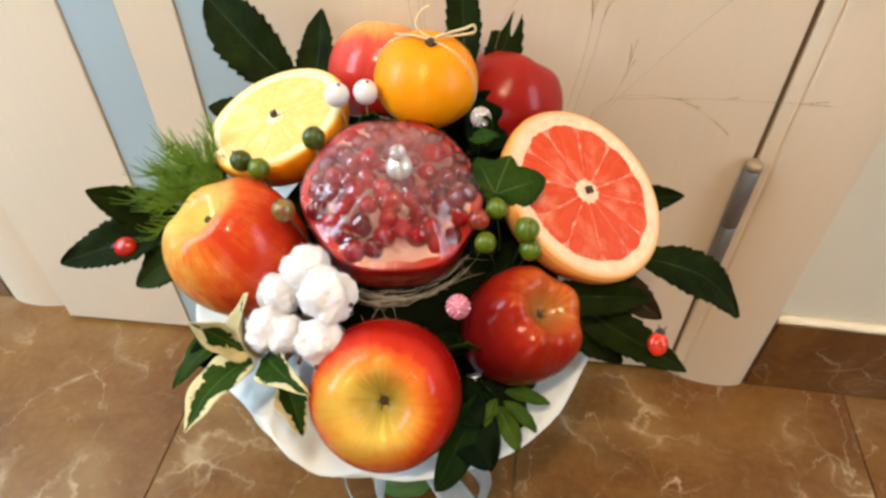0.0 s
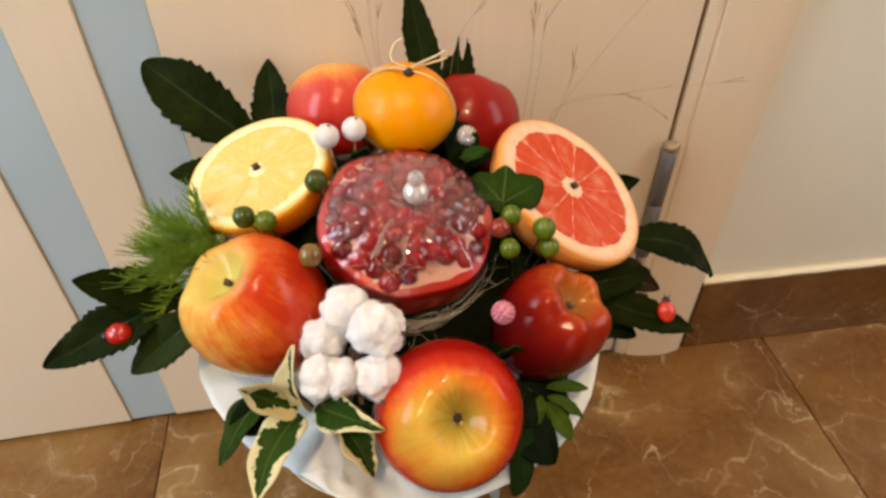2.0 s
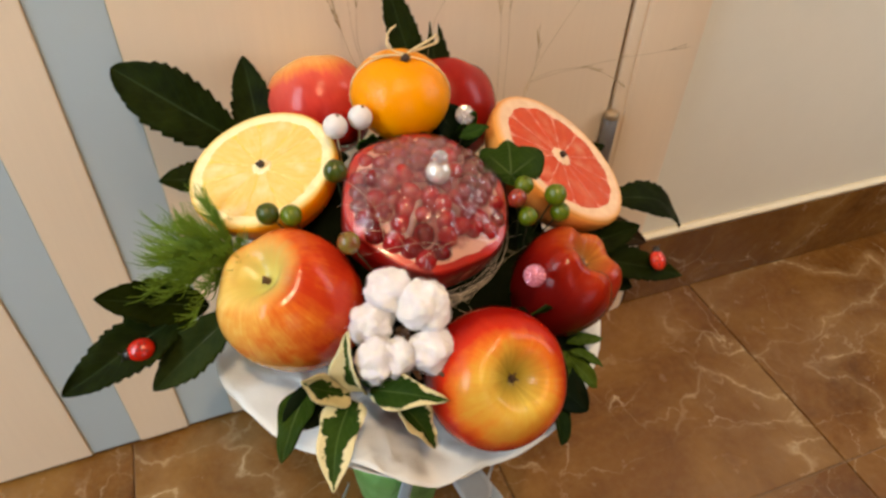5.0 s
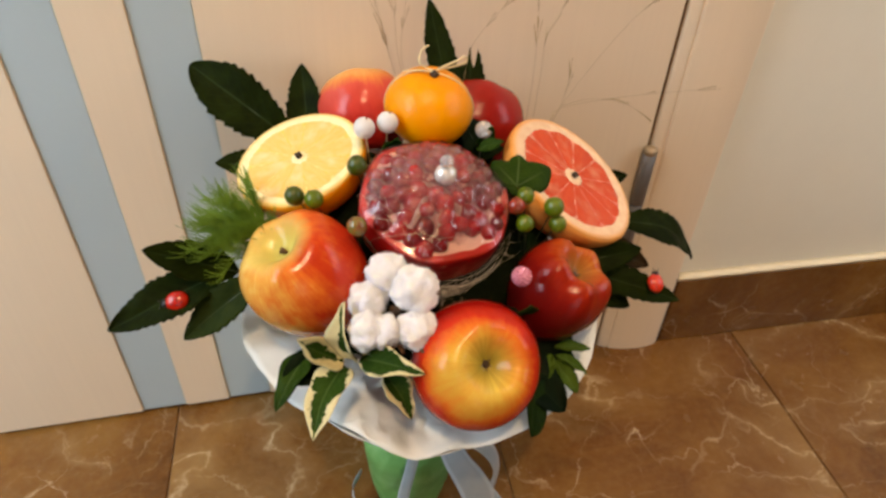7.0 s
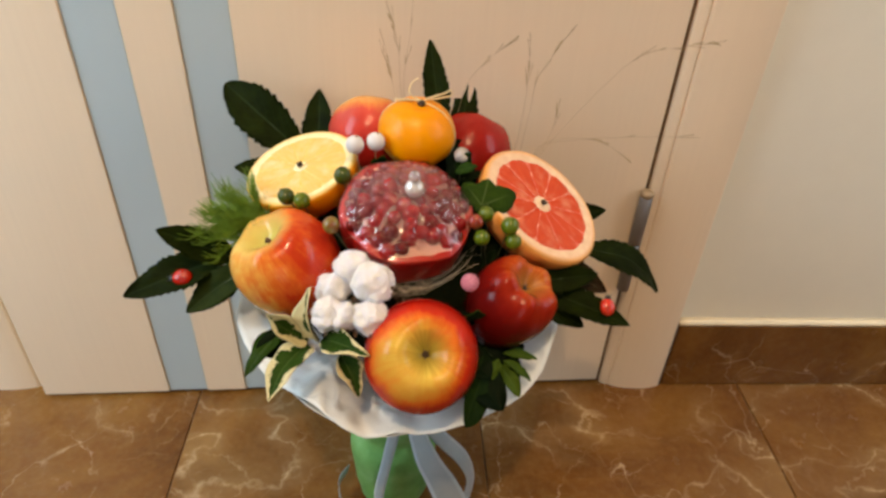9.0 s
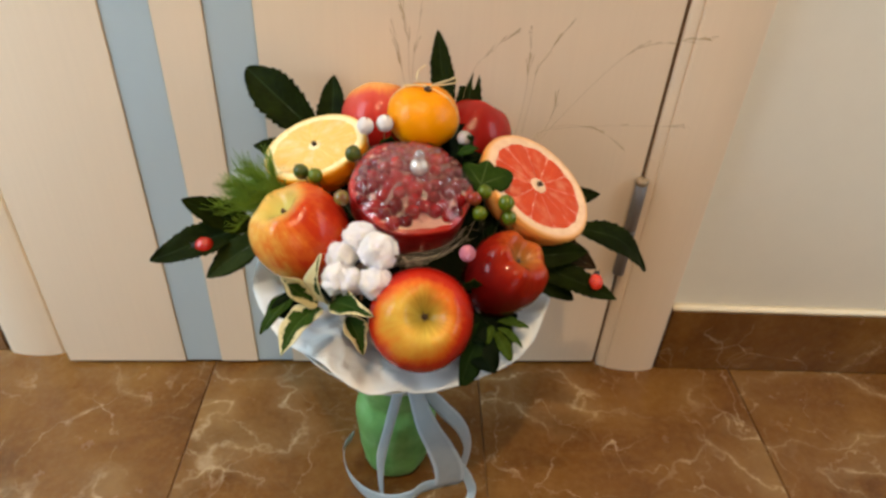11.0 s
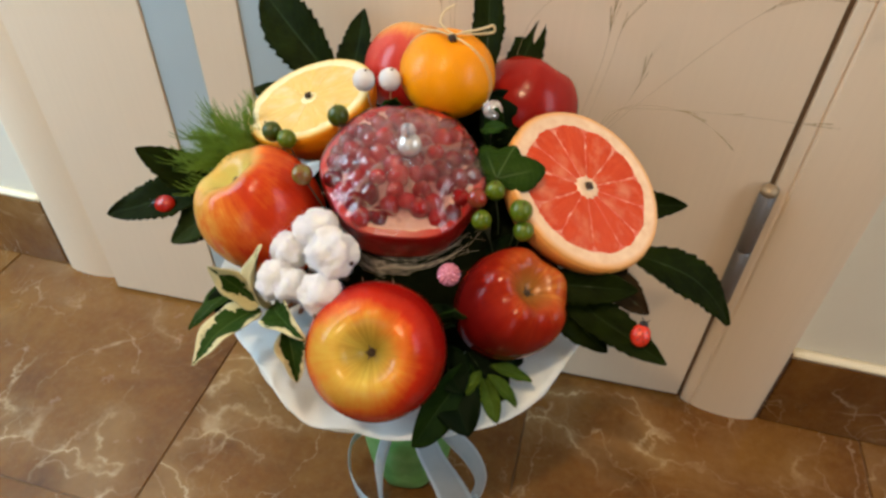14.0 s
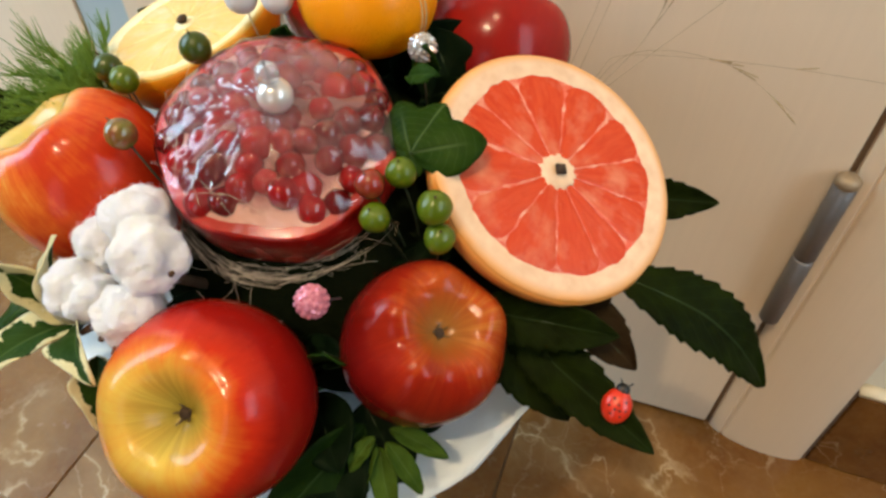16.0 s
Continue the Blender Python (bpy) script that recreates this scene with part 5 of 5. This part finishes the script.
def ladybird(p, normal, twist, skin, r, label):
    t = thing("ladybird", aim(p, normal, twist), label, "ladybird figure", "ladybird figures")
    bm = bmesh.new()
    bmesh.ops.create_uvsphere(bm, u_segments=28, v_segments=16, radius=r, matrix=Matrix.Diagonal((1.0, 1.18, 0.72, 1)))
    part("body", bm, skin, t)
    bm = bmesh.new()
    ball(bm, r * 0.48, 16, 10, pose(0, r * 1.10, r * 0.05), 0.8)
    part("head", bm, M["black"], t, "black head")
    bm = bmesh.new()
    for x, y in ((0.40, 0.45), (-0.40, 0.45), (0.55, -0.10), (-0.55, -0.10), (0.32, -0.55), (-0.32, -0.55), (0.0, 0.15), (0.16, -0.2), (-0.16, -0.2)):
        z = 0.72 * math.sqrt(max(0.02, 1 - x * x - (y / 1.18) ** 2))
        nrm = Vector((x, y / 1.39, z / 0.52)).normalized()
        bmesh.ops.create_uvsphere(bm, u_segments=10, v_segments=6, radius=r * 0.09, matrix=aim(Vector((x, y, z)) * r, nrm) @ Matrix.Diagonal((1, 1, 0.25, 1)))
    part("spots", bm, M["black"], t, "black spots")
    bm = bmesh.new()
    for s in (-1, 1):
        tube(bm, bend([(s * r * 0.15, r * 1.4, r * 0.2), (s * r * 0.3, r * 1.62, r * 0.35), (s * r * 0.42, r * 1.75, r * 0.3)], 6), r * 0.05, 5)
    part("feelers", bm, M["black"], t)


ladybird((-0.1250, 0.1085, 0.3190), (-0.1, -0.62, 0.78), 105, M["bug"], 0.0060, "red lacquered ladybird figure with dark head on a leaf")
ladybird((0.1803, 0.0870, 0.3120), (0.12, -0.62, 0.78), -15, M["bug2"], 0.0055, "bright red ladybird figure with black spots on a leaf")

# cotton boll
t = thing("cotton_boll", pose(0.0, 0.055, 0.350), "open white cotton boll with brown husk tips", "cotton boll")
LOCKS = ((0.0005, 0.0730, 0.3560, 0.0112), (0.0135, 0.0600, 0.3545, 0.0120), (-0.0115, 0.0650, 0.3460, 0.0102), (-0.0145, 0.0470, 0.3395, 0.0098), (-0.0050, 0.0455, 0.3395, 0.0090), (0.0115, 0.0445, 0.3395, 0.0103))
HEART = Vector((0.0012, 0.0560, 0.3460))
rnd = random.Random(31)
for i, (x, y, z, r) in enumerate(LOCKS):
    at = Vector((x, y, z))
    out = (at - HEART).normalized()
    bm = bmesh.new()
    bmesh.ops.create_icosphere(bm, subdivisions=5, radius=r)
    tufts = []
    for v in bm.verts:
        q = v.co.normalized()
        f = 1.10 + 0.26 * noise.noise(q * 1.6 + Vector((i * 5, 0, 0))) + 0.07 * noise.noise(q * 3.6 + Vector((0, i * 3, 0))) + 0.040 * noise.noise(q * 8) + 0.022 * noise.noise(q * 21 + Vector((i, 0, 0))) + 0.012 * noise.noise(q * 45)
        f -= 0.09 * max(0.0, 0.30 - abs(noise.noise(q * 1.7 + Vector((i * 2.7, 4, 0))) * 2.2))
        f -= 0.10 * max(0.0, -q.dot(out)) ** 2
        v.co = q * r * f + at - Vector((0, 0.055, 0.350))
        if rnd.random() < 0.16:
            tufts.append((v.co.copy(), q))
    lock = part("lock", bm, M["cotton"], t)
    bm = bmesh.new()
    for p, q in tufts:
        s_ = Vector((rnd.gauss(0, 1), rnd.gauss(0, 1), rnd.gauss(0, 1))).normalized()
        s_ = (s_ - q * s_.dot(q)).normalized()
        ln = rnd.uniform(0.0015, 0.0045)
        tube(bm, [p - s_ * ln * 0.4, p + q * ln * 0.18, p + s_ * ln * 0.5 + q * ln * rnd.uniform(0.0, 0.55)], 0.00005, 3)
    tagged(part("fluff", bm, M["cotton"], lock), kind="stuff")
for p in ((0.0035, 0.0535, 0.3505), (0.0240, 0.0560, 0.3540), (0.0030, 0.0370, 0.3330), (0.0190, 0.0440, 0.3440), (0.0130, 0.0330, 0.3360), (-0.0030, 0.0360, 0.3350)):
    bm = bmesh.new()
    q = (Vector(p) - Vector((0, 0.055, 0.350))) * 1.10
    o = Vector((0.002, 0.006, -0.012))
    tube(bm, bend([o, o * 0.4 + q * 0.6 + Vector((0, 0, -0.003)), q], 10), 0.0034, 7, 0.30)
    part("husk", bm, M["husk"], t, "dry brown husk tip")
bm = bmesh.new()
tube(bm, bend([(0.001, 0.004, -0.008), (0.006, 0.016, -0.022), (0.012, 0.030, -0.040)], 8), 0.0022, 8)
part("stem", bm, M["stalk"], t)

# sisal fibres under the pomegranate
rnd = random.Random(21)
bm = bmesh.new()
for i in range(64):
    a0 = rnd.uniform(-2.7, -1.1)
    a1 = a0 + rnd.uniform(0.35, 0.9)
    rr = rnd.uniform(0.0465, 0.0520)
    zz = rnd.gauss(-0.025, 0.005)
    pts = []
    for s in range(9):
        a = a0 + (a1 - a0) * s / 8
        pts.append(POM @ Vector((rr * math.cos(a) + 0.002 * noise.noise((s * 0.6, i, 0)), rr * math.sin(a) + 0.002 * noise.noise((s * 0.6, i, 5)), zz + 0.006 * noise.noise((s * 0.45, i, 9)))))
    tube(bm, pts, 0.000055, 4)
for i in range(26):
    a0 = rnd.uniform(-2.5, -0.5)
    p = POM @ Vector((0.048 * math.cos(a0), 0.048 * math.sin(a0), rnd.uniform(-0.030, -0.018)))
    d = Vector((rnd.uniform(-1, 1), rnd.uniform(-0.8, 0.1), rnd.uniform(-0.2, 0.8))).normalized() * rnd.uniform(0.010, 0.028)
    s_ = Vector((rnd.uniform(-1, 1), rnd.uniform(-1, 1), rnd.uniform(-1, 1))) * 0.007
    tube(bm, bend([p, p + d * 0.5 + s_, p + d], 10), 0.000055, 4)
for i in range(5):
    a0 = 2.2 + 0.35 * i
    tube(bm, bend([POM @ Vector((0.047 * math.cos(a0), 0.047 * math.sin(a0), -0.02)), POM @ Vector((0.046 * math.cos(a0 + 0.3), 0.046 * math.sin(a0 + 0.3), 0.004)), POM @ Vector((0.034 * math.cos(a0 + 0.8), 0.034 * math.sin(a0 + 0.8), 0.0098)), POM @ Vector((0.040 * math.cos(a0 + 1.3), 0.040 * math.sin(a0 + 1.3), 0.0065))], 24), 0.000055, 4)
single("sisal_fibres", bm, M["raffia"], pose(0, 0, 0), "pale tangled sisal fibres round the pomegranate", "sisal", kind="stuff")


def grass(stem, twigs, label):
    """A dry grass panicle: hair-thin stem, side twigs with small seed husks."""
    t = thing("dry_grass_stem", pose(*stem[0]), label, "dry grass", "dry grass stems")
    o = Vector(stem[0])
    bm = bmesh.new()
    line = bend([Vector(p) - o for p in stem], 24)
    tube(bm, line, 0.00017, 5, 0.5)
    part("stalk", bm, M["grass"], t)
    bm = bmesh.new()
    rg = random.Random(int(abs(stem[-1][0]) * 9999))
    for q in range(twigs):
        i = rg.randrange(len(line) // 2, len(line) - 1)
        d = (line[min(i + 1, len(line) - 1)] - line[i - 1]).normalized()
        e = (d + Vector((rg.uniform(-0.25, 0.25), rg.uniform(-0.15, 0.10), rg.uniform(-0.25, 0.25)))).normalized() * rg.uniform(0.006, 0.016)
        tube(bm, [line[i], line[i] + e], 0.00018, 4)
        for s in (0.45, 0.7, 0.9, 1.0):
            if rg.random() < 0.75:
                p = line[i] + e * s
                tube(bm, [p - e.normalized() * 0.0011, p, p + e.normalized() * 0.0013], 0.00042, 4, 0.4)
    tagged(part("seed_head", bm, M["grass"], t), kind="stuff")


G = "thin dry grass stem with fine seed heads against the door"
grass(((0.128, 0.205, 0.345), (0.165, 0.245, 0.372), (0.222, 0.266, 0.428), (0.262, 0.268, 0.441), (0.294, 0.272, 0.444)), 16, G)
grass(((0.130, 0.203, 0.345), (0.1386, 0.2122, 0.3669), (0.1480, 0.2200, 0.3735), (0.1931, 0.2185, 0.3805), (0.2345, 0.2165, 0.3835), (0.2749, 0.2155, 0.3846)), 5, G)
grass(((0.130, 0.203, 0.345), (0.1480, 0.2210, 0.3728), (0.1860, 0.2180, 0.3795), (0.2193, 0.2120, 0.3658)), 4, G)
grass(((0.125, 0.215, 0.345), (0.136, 0.238, 0.392), (0.142, 0.250, 0.420), (0.1641, 0.2590, 0.4524)), 10, G)
grass(((0.120, 0.215, 0.345), (0.131, 0.240, 0.392), (0.133, 0.250, 0.427), (0.132, 0.252, 0.453)), 8, G)
grass(((0.070, 0.225, 0.350), (0.080, 0.240, 0.408), (0.098, 0.250, 0.431), (0.119, 0.255, 0.447)), 7, G)
grass(((0.045, 0.225, 0.350), (0.030, 0.240, 0.405), (0.027, 0.248, 0.440), (0.021, 0.252, 0.466)), 9, G)
grass(((0.045, 0.225, 0.350), (0.026, 0.240, 0.400), (0.020, 0.248, 0.424), (0.015, 0.252, 0.446)), 9, G)
grass(((0.050, 0.225, 0.350), (0.032, 0.242, 0.405), (0.036, 0.250, 0.450), (0.040, 0.254, 0.500)), 4, G)
grass(((0.128, 0.205, 0.345), (0.150, 0.225, 0.372), (0.156, 0.232, 0.384), (0.158, 0.235, 0.392)), 5, G)

# ---- holder: near-black gap filler, paper collar, wrapped stems, ribbon ----
# Added mass that carries the fruit and blackens the gaps like deep shade.
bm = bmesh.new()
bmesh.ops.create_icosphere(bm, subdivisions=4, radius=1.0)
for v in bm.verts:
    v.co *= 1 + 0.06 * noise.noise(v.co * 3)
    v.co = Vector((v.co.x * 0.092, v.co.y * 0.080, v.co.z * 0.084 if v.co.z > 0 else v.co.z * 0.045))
single("floral_foam", bm, M["foam"], pose(0.038, 0.150, 0.283), "added near-black mass under the fruit, standing in for shade in the gaps", "floral foam")

CX, CY = 0.0275, 0.1265


def collar_rim(a):
    k_ = 1 + 0.012 * math.cos(3 * a + 0.5) + 0.016 * math.cos(7 * a + 1) + 0.03 * noise.noise((2.5 * math.cos(a), 2.5 * math.sin(a), 8))
    turn = math.degrees(a) % 360
    k_ *= 1 - 0.095 * math.exp(-(((turn - 228) / 26) ** 2)) + 0.04 * math.exp(-(((turn - 312) / 28) ** 2))
    k_ += 0.030 * (noise.voronoi((3.5 * math.cos(a), 3.5 * math.sin(a), 5))[0][0] - 0.4)
    x, y = 0.1225 * k_ * math.cos(a), 0.1115 * k_ * math.sin(a)
    return math.hypot(x, y), 0.283 + 0.20 * y + 0.004 * noise.noise((3 * math.cos(a), 3 * math.sin(a), 3)) + 0.0025 * math.sin(9 * a + 2 * math.sin(2 * a))


def crinkle(a, v):
    """Sharp radial pleats that deepen towards the rim, over soft dents."""
    q = 9 * a + 2.5 * math.sin(3 * a) + 1.2 * math.sin(7 * a) + 0.8 * v
    pleat = 0.0020 * (abs(math.sin(q)) ** 0.7 - 0.5) * min(1.0, abs(v) * 1.2) ** 2
    small = 0.0004 * abs(math.sin(23 * a + 4 * math.sin(5 * a)))
    crumple = 0.0055 * abs(noise.noise((7 * math.cos(a), 7 * math.sin(a), v * 0.9))) + 0.003 * abs(noise.noise((17 * math.cos(a), 17 * math.sin(a), v * 4)))
    facet = 0.0040 * noise.voronoi((6 * math.cos(a), 6 * math.sin(a), v * 2.4))[0][0] + 0.0022 * noise.voronoi((13 * math.cos(a), 13 * math.sin(a), v * 5))[0][0]
    return pleat + small + facet + 0.4 * crumple + 0.0040 * noise.noise((3.0 * math.cos(a), 3.0 * math.sin(a), v * 2.2)) + 0.0030 * noise.noise((11 * math.cos(a), 11 * math.sin(a), v * 3))


def outer_row(v, i, n):
    """From the tied neck up the belly to the rim; it ends a little below the inner sheet, in its own waves."""
    a = 2 * math.pi * i / n
    rim, top = collar_rim(a)
    rim += 0.0018 * math.sin(8 * a + 1.5 * math.sin(3 * a)) - 0.0022
    top -= 0.0050 + 0.0030 * math.sin(6 * a + 2.0 * math.sin(2 * a) + 1)
    r = 0.034 + (rim - 0.034) * v
    z = 0.165 + (top - 0.165) * v ** 0.92
    f = crinkle(a, v) * v * (1 - v ** 6)
    cx, cy = CX * v + 0.026 * (1 - v), CY * v + 0.150 * (1 - v)
    return Vector((cx + (r + f) * math.cos(a), cy + (r + f) * math.sin(a), z + 0.5 * f))


def inner_row(v, i, n):
    """From under the fruit out over a soft fold to the rim."""
    a = 2 * math.pi * i / n
    rim, top = collar_rim(a)
    r = 0.050 + (rim - 0.0505) * v
    z = top - 0.012 * (1 - v) ** 1.5 + 0.004 * math.sin(math.pi * v) - 0.001 + 0.0022 * v * math.sin(11 * a + 2 * math.sin(4 * a))
    return Vector((CX + r * math.cos(a), CY + r * math.sin(a), z))


t = thing("paper_collar", pose(0, 0, 0), "white crinkled crepe paper collar round the fruit", "paper collar")
rnd = random.Random(44)
for nm, row, around, across, rough_ in (("outer_sheet", outer_row, 96, 9, 0.0009), ("inner_sheet", inner_row, 84, 9, 0.0007)):
    bm = bmesh.new()
    rows = []
    for q in range(across + 1):
        ring = []
        for i in range(around):
            edge = 0.35 if q in (0, across) else 1.0
            p = row((q + (0.0 if q in (0, across) else rnd.uniform(-0.35, 0.35))) / across, i + (rnd.uniform(-0.35, 0.35)), around)
            ring.append(bm.verts.new(p + Vector((0, 0, rough_ * edge * rnd.gauss(0, 1)))))
        rows.append(ring)
    for ra, rb in zip(rows, rows[1:]):
        for i in range(around):
            j = (i + 1) % around
            quad = (ra[i], ra[j], rb[j], rb[i])
            if rnd.random() < 0.5:
                bm.faces.new((quad[0], quad[1], quad[2])), bm.faces.new((quad[0], quad[2], quad[3]))
            else:
                bm.faces.new((quad[1], quad[2], quad[3])), bm.faces.new((quad[1], quad[3], quad[0]))
    bmesh.ops.subdivide_edges(bm, edges=bm.edges, cuts=1, smooth=0.25, use_grid_fill=True)
    sheet = part(nm, bm, M["paper"], t)
    sheet.modifiers.new("thickness", "SOLIDIFY").thickness = 0.0005

t = thing("wrapped_stems", pose(0.025, 0.151, 0.0), "bundle of stems wrapped in crumpled green tissue standing on the floor", "stem bundle")
bm = bmesh.new()
prof = [(0.004, 0.0010), (0.018, 0.0002), (0.027, 0.002), (0.0325, 0.008), (0.0355, 0.018), (0.0375, 0.032), (0.0395, 0.048), (0.0415, 0.066), (0.0420, 0.082), (0.0395, 0.096), (0.0345, 0.106), (0.0335, 0.112), (0.0352, 0.122), (0.0368, 0.138), (0.0365, 0.152), (0.035, 0.170)]
fine = bend([(r, z, 0) for r, z in prof], 56)
lathe(bm, [(p.x, p.y) for p in fine], 72, lambda a, k_, r, z: (r * (1 + 0.045 * noise.noise((2.2 * math.cos(a), 2.2 * math.sin(a), z * 26)) + 0.026 * noise.noise((5 * math.cos(a), 5 * math.sin(a), z * 60)) + 0.010 * math.cos(11 * a) * min(1, z / 0.1)), z))
part("tissue_wrap", bm, M["wrap"], t)


def ribbon(name, pts, widths, across, label, parent):
    """A band along a line; across gives its width direction at each given point."""
    line = bend(pts, 48)
    n = len(line) - 1
    bm = bmesh.new()
    rows, uvs = [], {}
    for i, p in enumerate(line):
        f = i / n * (len(pts) - 1)
        j = min(int(f), len(pts) - 2)
        u = f - j
        ac = (Vector(across[j]) * (1 - u) + Vector(across[j + 1]) * u).normalized()
        w = widths[j] * (1 - u) + widths[j + 1] * u
        row = []
        for s in range(6):
            q = s / 5 * 2 - 1
            v = bm.verts.new(p + ac * (w * q / 2) + Vector((0, -1, 0)) * 0.0008 * (1 - q * q))
            uvs[v] = (s / 5, i / n)
            row.append(v)
        rows.append(row)
    grid_faces(bm, rows)
    lay = bm.loops.layers.uv.new("UVMap")
    for f in bm.faces:
        for lp in f.loops:
            lp[lay].uv = uvs[lp.vert]
    ob = part(name, bm, M["ribbon"], parent, label)
    ob.modifiers.new("thickness", "SOLIDIFY").thickness = 0.0004
    return ob


t = thing("satin_ribbon", pose(0, 0, 0), "grey-blue satin ribbon tied round the wrapped stems, ends on the floor", "ribbon")
bm = bmesh.new()
lathe(bm, ((0.0375, 0.142), (0.0385, 0.143), (0.0388, 0.152), (0.0385, 0.161), (0.0375, 0.162)), 48)
band = part("band", bm, M["ribbon"], t)
band.location = (0.025, 0.151, 0)
X = (1, 0, 0)
ribbon("tail", [(0.028, 0.109, 0.154), (0.019, 0.104, 0.105), (0.0125, 0.103, 0.065), (0.0115, 0.103, 0.030), (0.013, 0.098, 0.008), (0.015, 0.080, 0.0015)], [0.010, 0.010, 0.010, 0.007, 0.004, 0.004], [X, (1, -0.2, 0.2), (1, -0.3, 0.1), (1, -0.6, 0), (0.9, -0.5, 0), X], "", t)
ribbon("loop", [(0.043, 0.111, 0.156), (0.056, 0.101, 0.118), (0.069, 0.099, 0.088), (0.080, 0.100, 0.055), (0.083, 0.103, 0.025), (0.078, 0.108, 0.010)], [0.014, 0.021, 0.026, 0.030, 0.031, 0.028], [X, (0.9, 0.1, 0.3), (0.95, 0.15, 0.25), (1, 0.2, 0.1), (1, 0.2, 0), (1, 0.1, 0)], "", t)
ribbon("loop_back", [(0.049, 0.116, 0.156), (0.070, 0.112, 0.130), (0.089, 0.112, 0.104), (0.099, 0.114, 0.072), (0.097, 0.115, 0.040), (0.088, 0.112, 0.014)], [0.012, 0.014, 0.014, 0.012, 0.012, 0.012], [X, (0.5, 0.6, 0.6), (0.5, 0.75, 0.4), (0.6, 0.75, 0.1), (0.8, 0.5, 0), X], "", t)
ribbon("floor_curl", [(0.080, 0.110, 0.012), (0.056, 0.104, 0.010), (0.042, 0.094, 0.007), (0.020, 0.090, 0.006), (-0.004, 0.098, 0.008), (-0.024, 0.118, 0.013), (-0.031, 0.142, 0.022), (-0.022, 0.155, 0.030)], [0.014] * 8, [(0.2, 0.1, 1), (0.2, 0.3, 1), (0.1, 0.5, 0.8), (0, 0.5, 0.8), (-0.2, 0.3, 0.9), (-0.2, 0.1, 1), (0.1, 0, 1), (0.2, 0, 1)], "", t)
ribbon("short_tail", [(0.094, 0.112, 0.040), (0.103, 0.108, 0.022), (0.108, 0.102, 0.008), (0.101, 0.086, 0.002), (0.094, 0.076, 0.0015)], [0.008, 0.010, 0.010, 0.010, 0.009], [(0.8, 0.5, 0.2), (0.8, 0.5, 0.2), (0.9, 0.3, 0.2), (0.95, -0.2, 0.1), X], "", t)

# ---- floor tiles, last ----
tile_mesh = mesh_of("floor_tile", box(bmesh.new(), -PITCH / 2 + 0.0008, PITCH / 2 - 0.0008, -PITCH / 2 + 0.0008, PITCH / 2 - 0.0008, -0.009, 0.0, 0.0007), M["tile"], False)
for i in range(-4, 5):
    for j in range(-7, 2):
        cx, cy = 0.1255 + PITCH * (i + 0.5), 0.032 + PITCH * (j + 0.5)
        if X0 - 0.15 < cx < X1 + 0.15 and Y0 - 0.15 < cy < 0.5:
            ob = new("floor_tile", tile_mesh)
            ob.matrix_world = pose(cx, cy, 0.0)
            ob.parent = floor
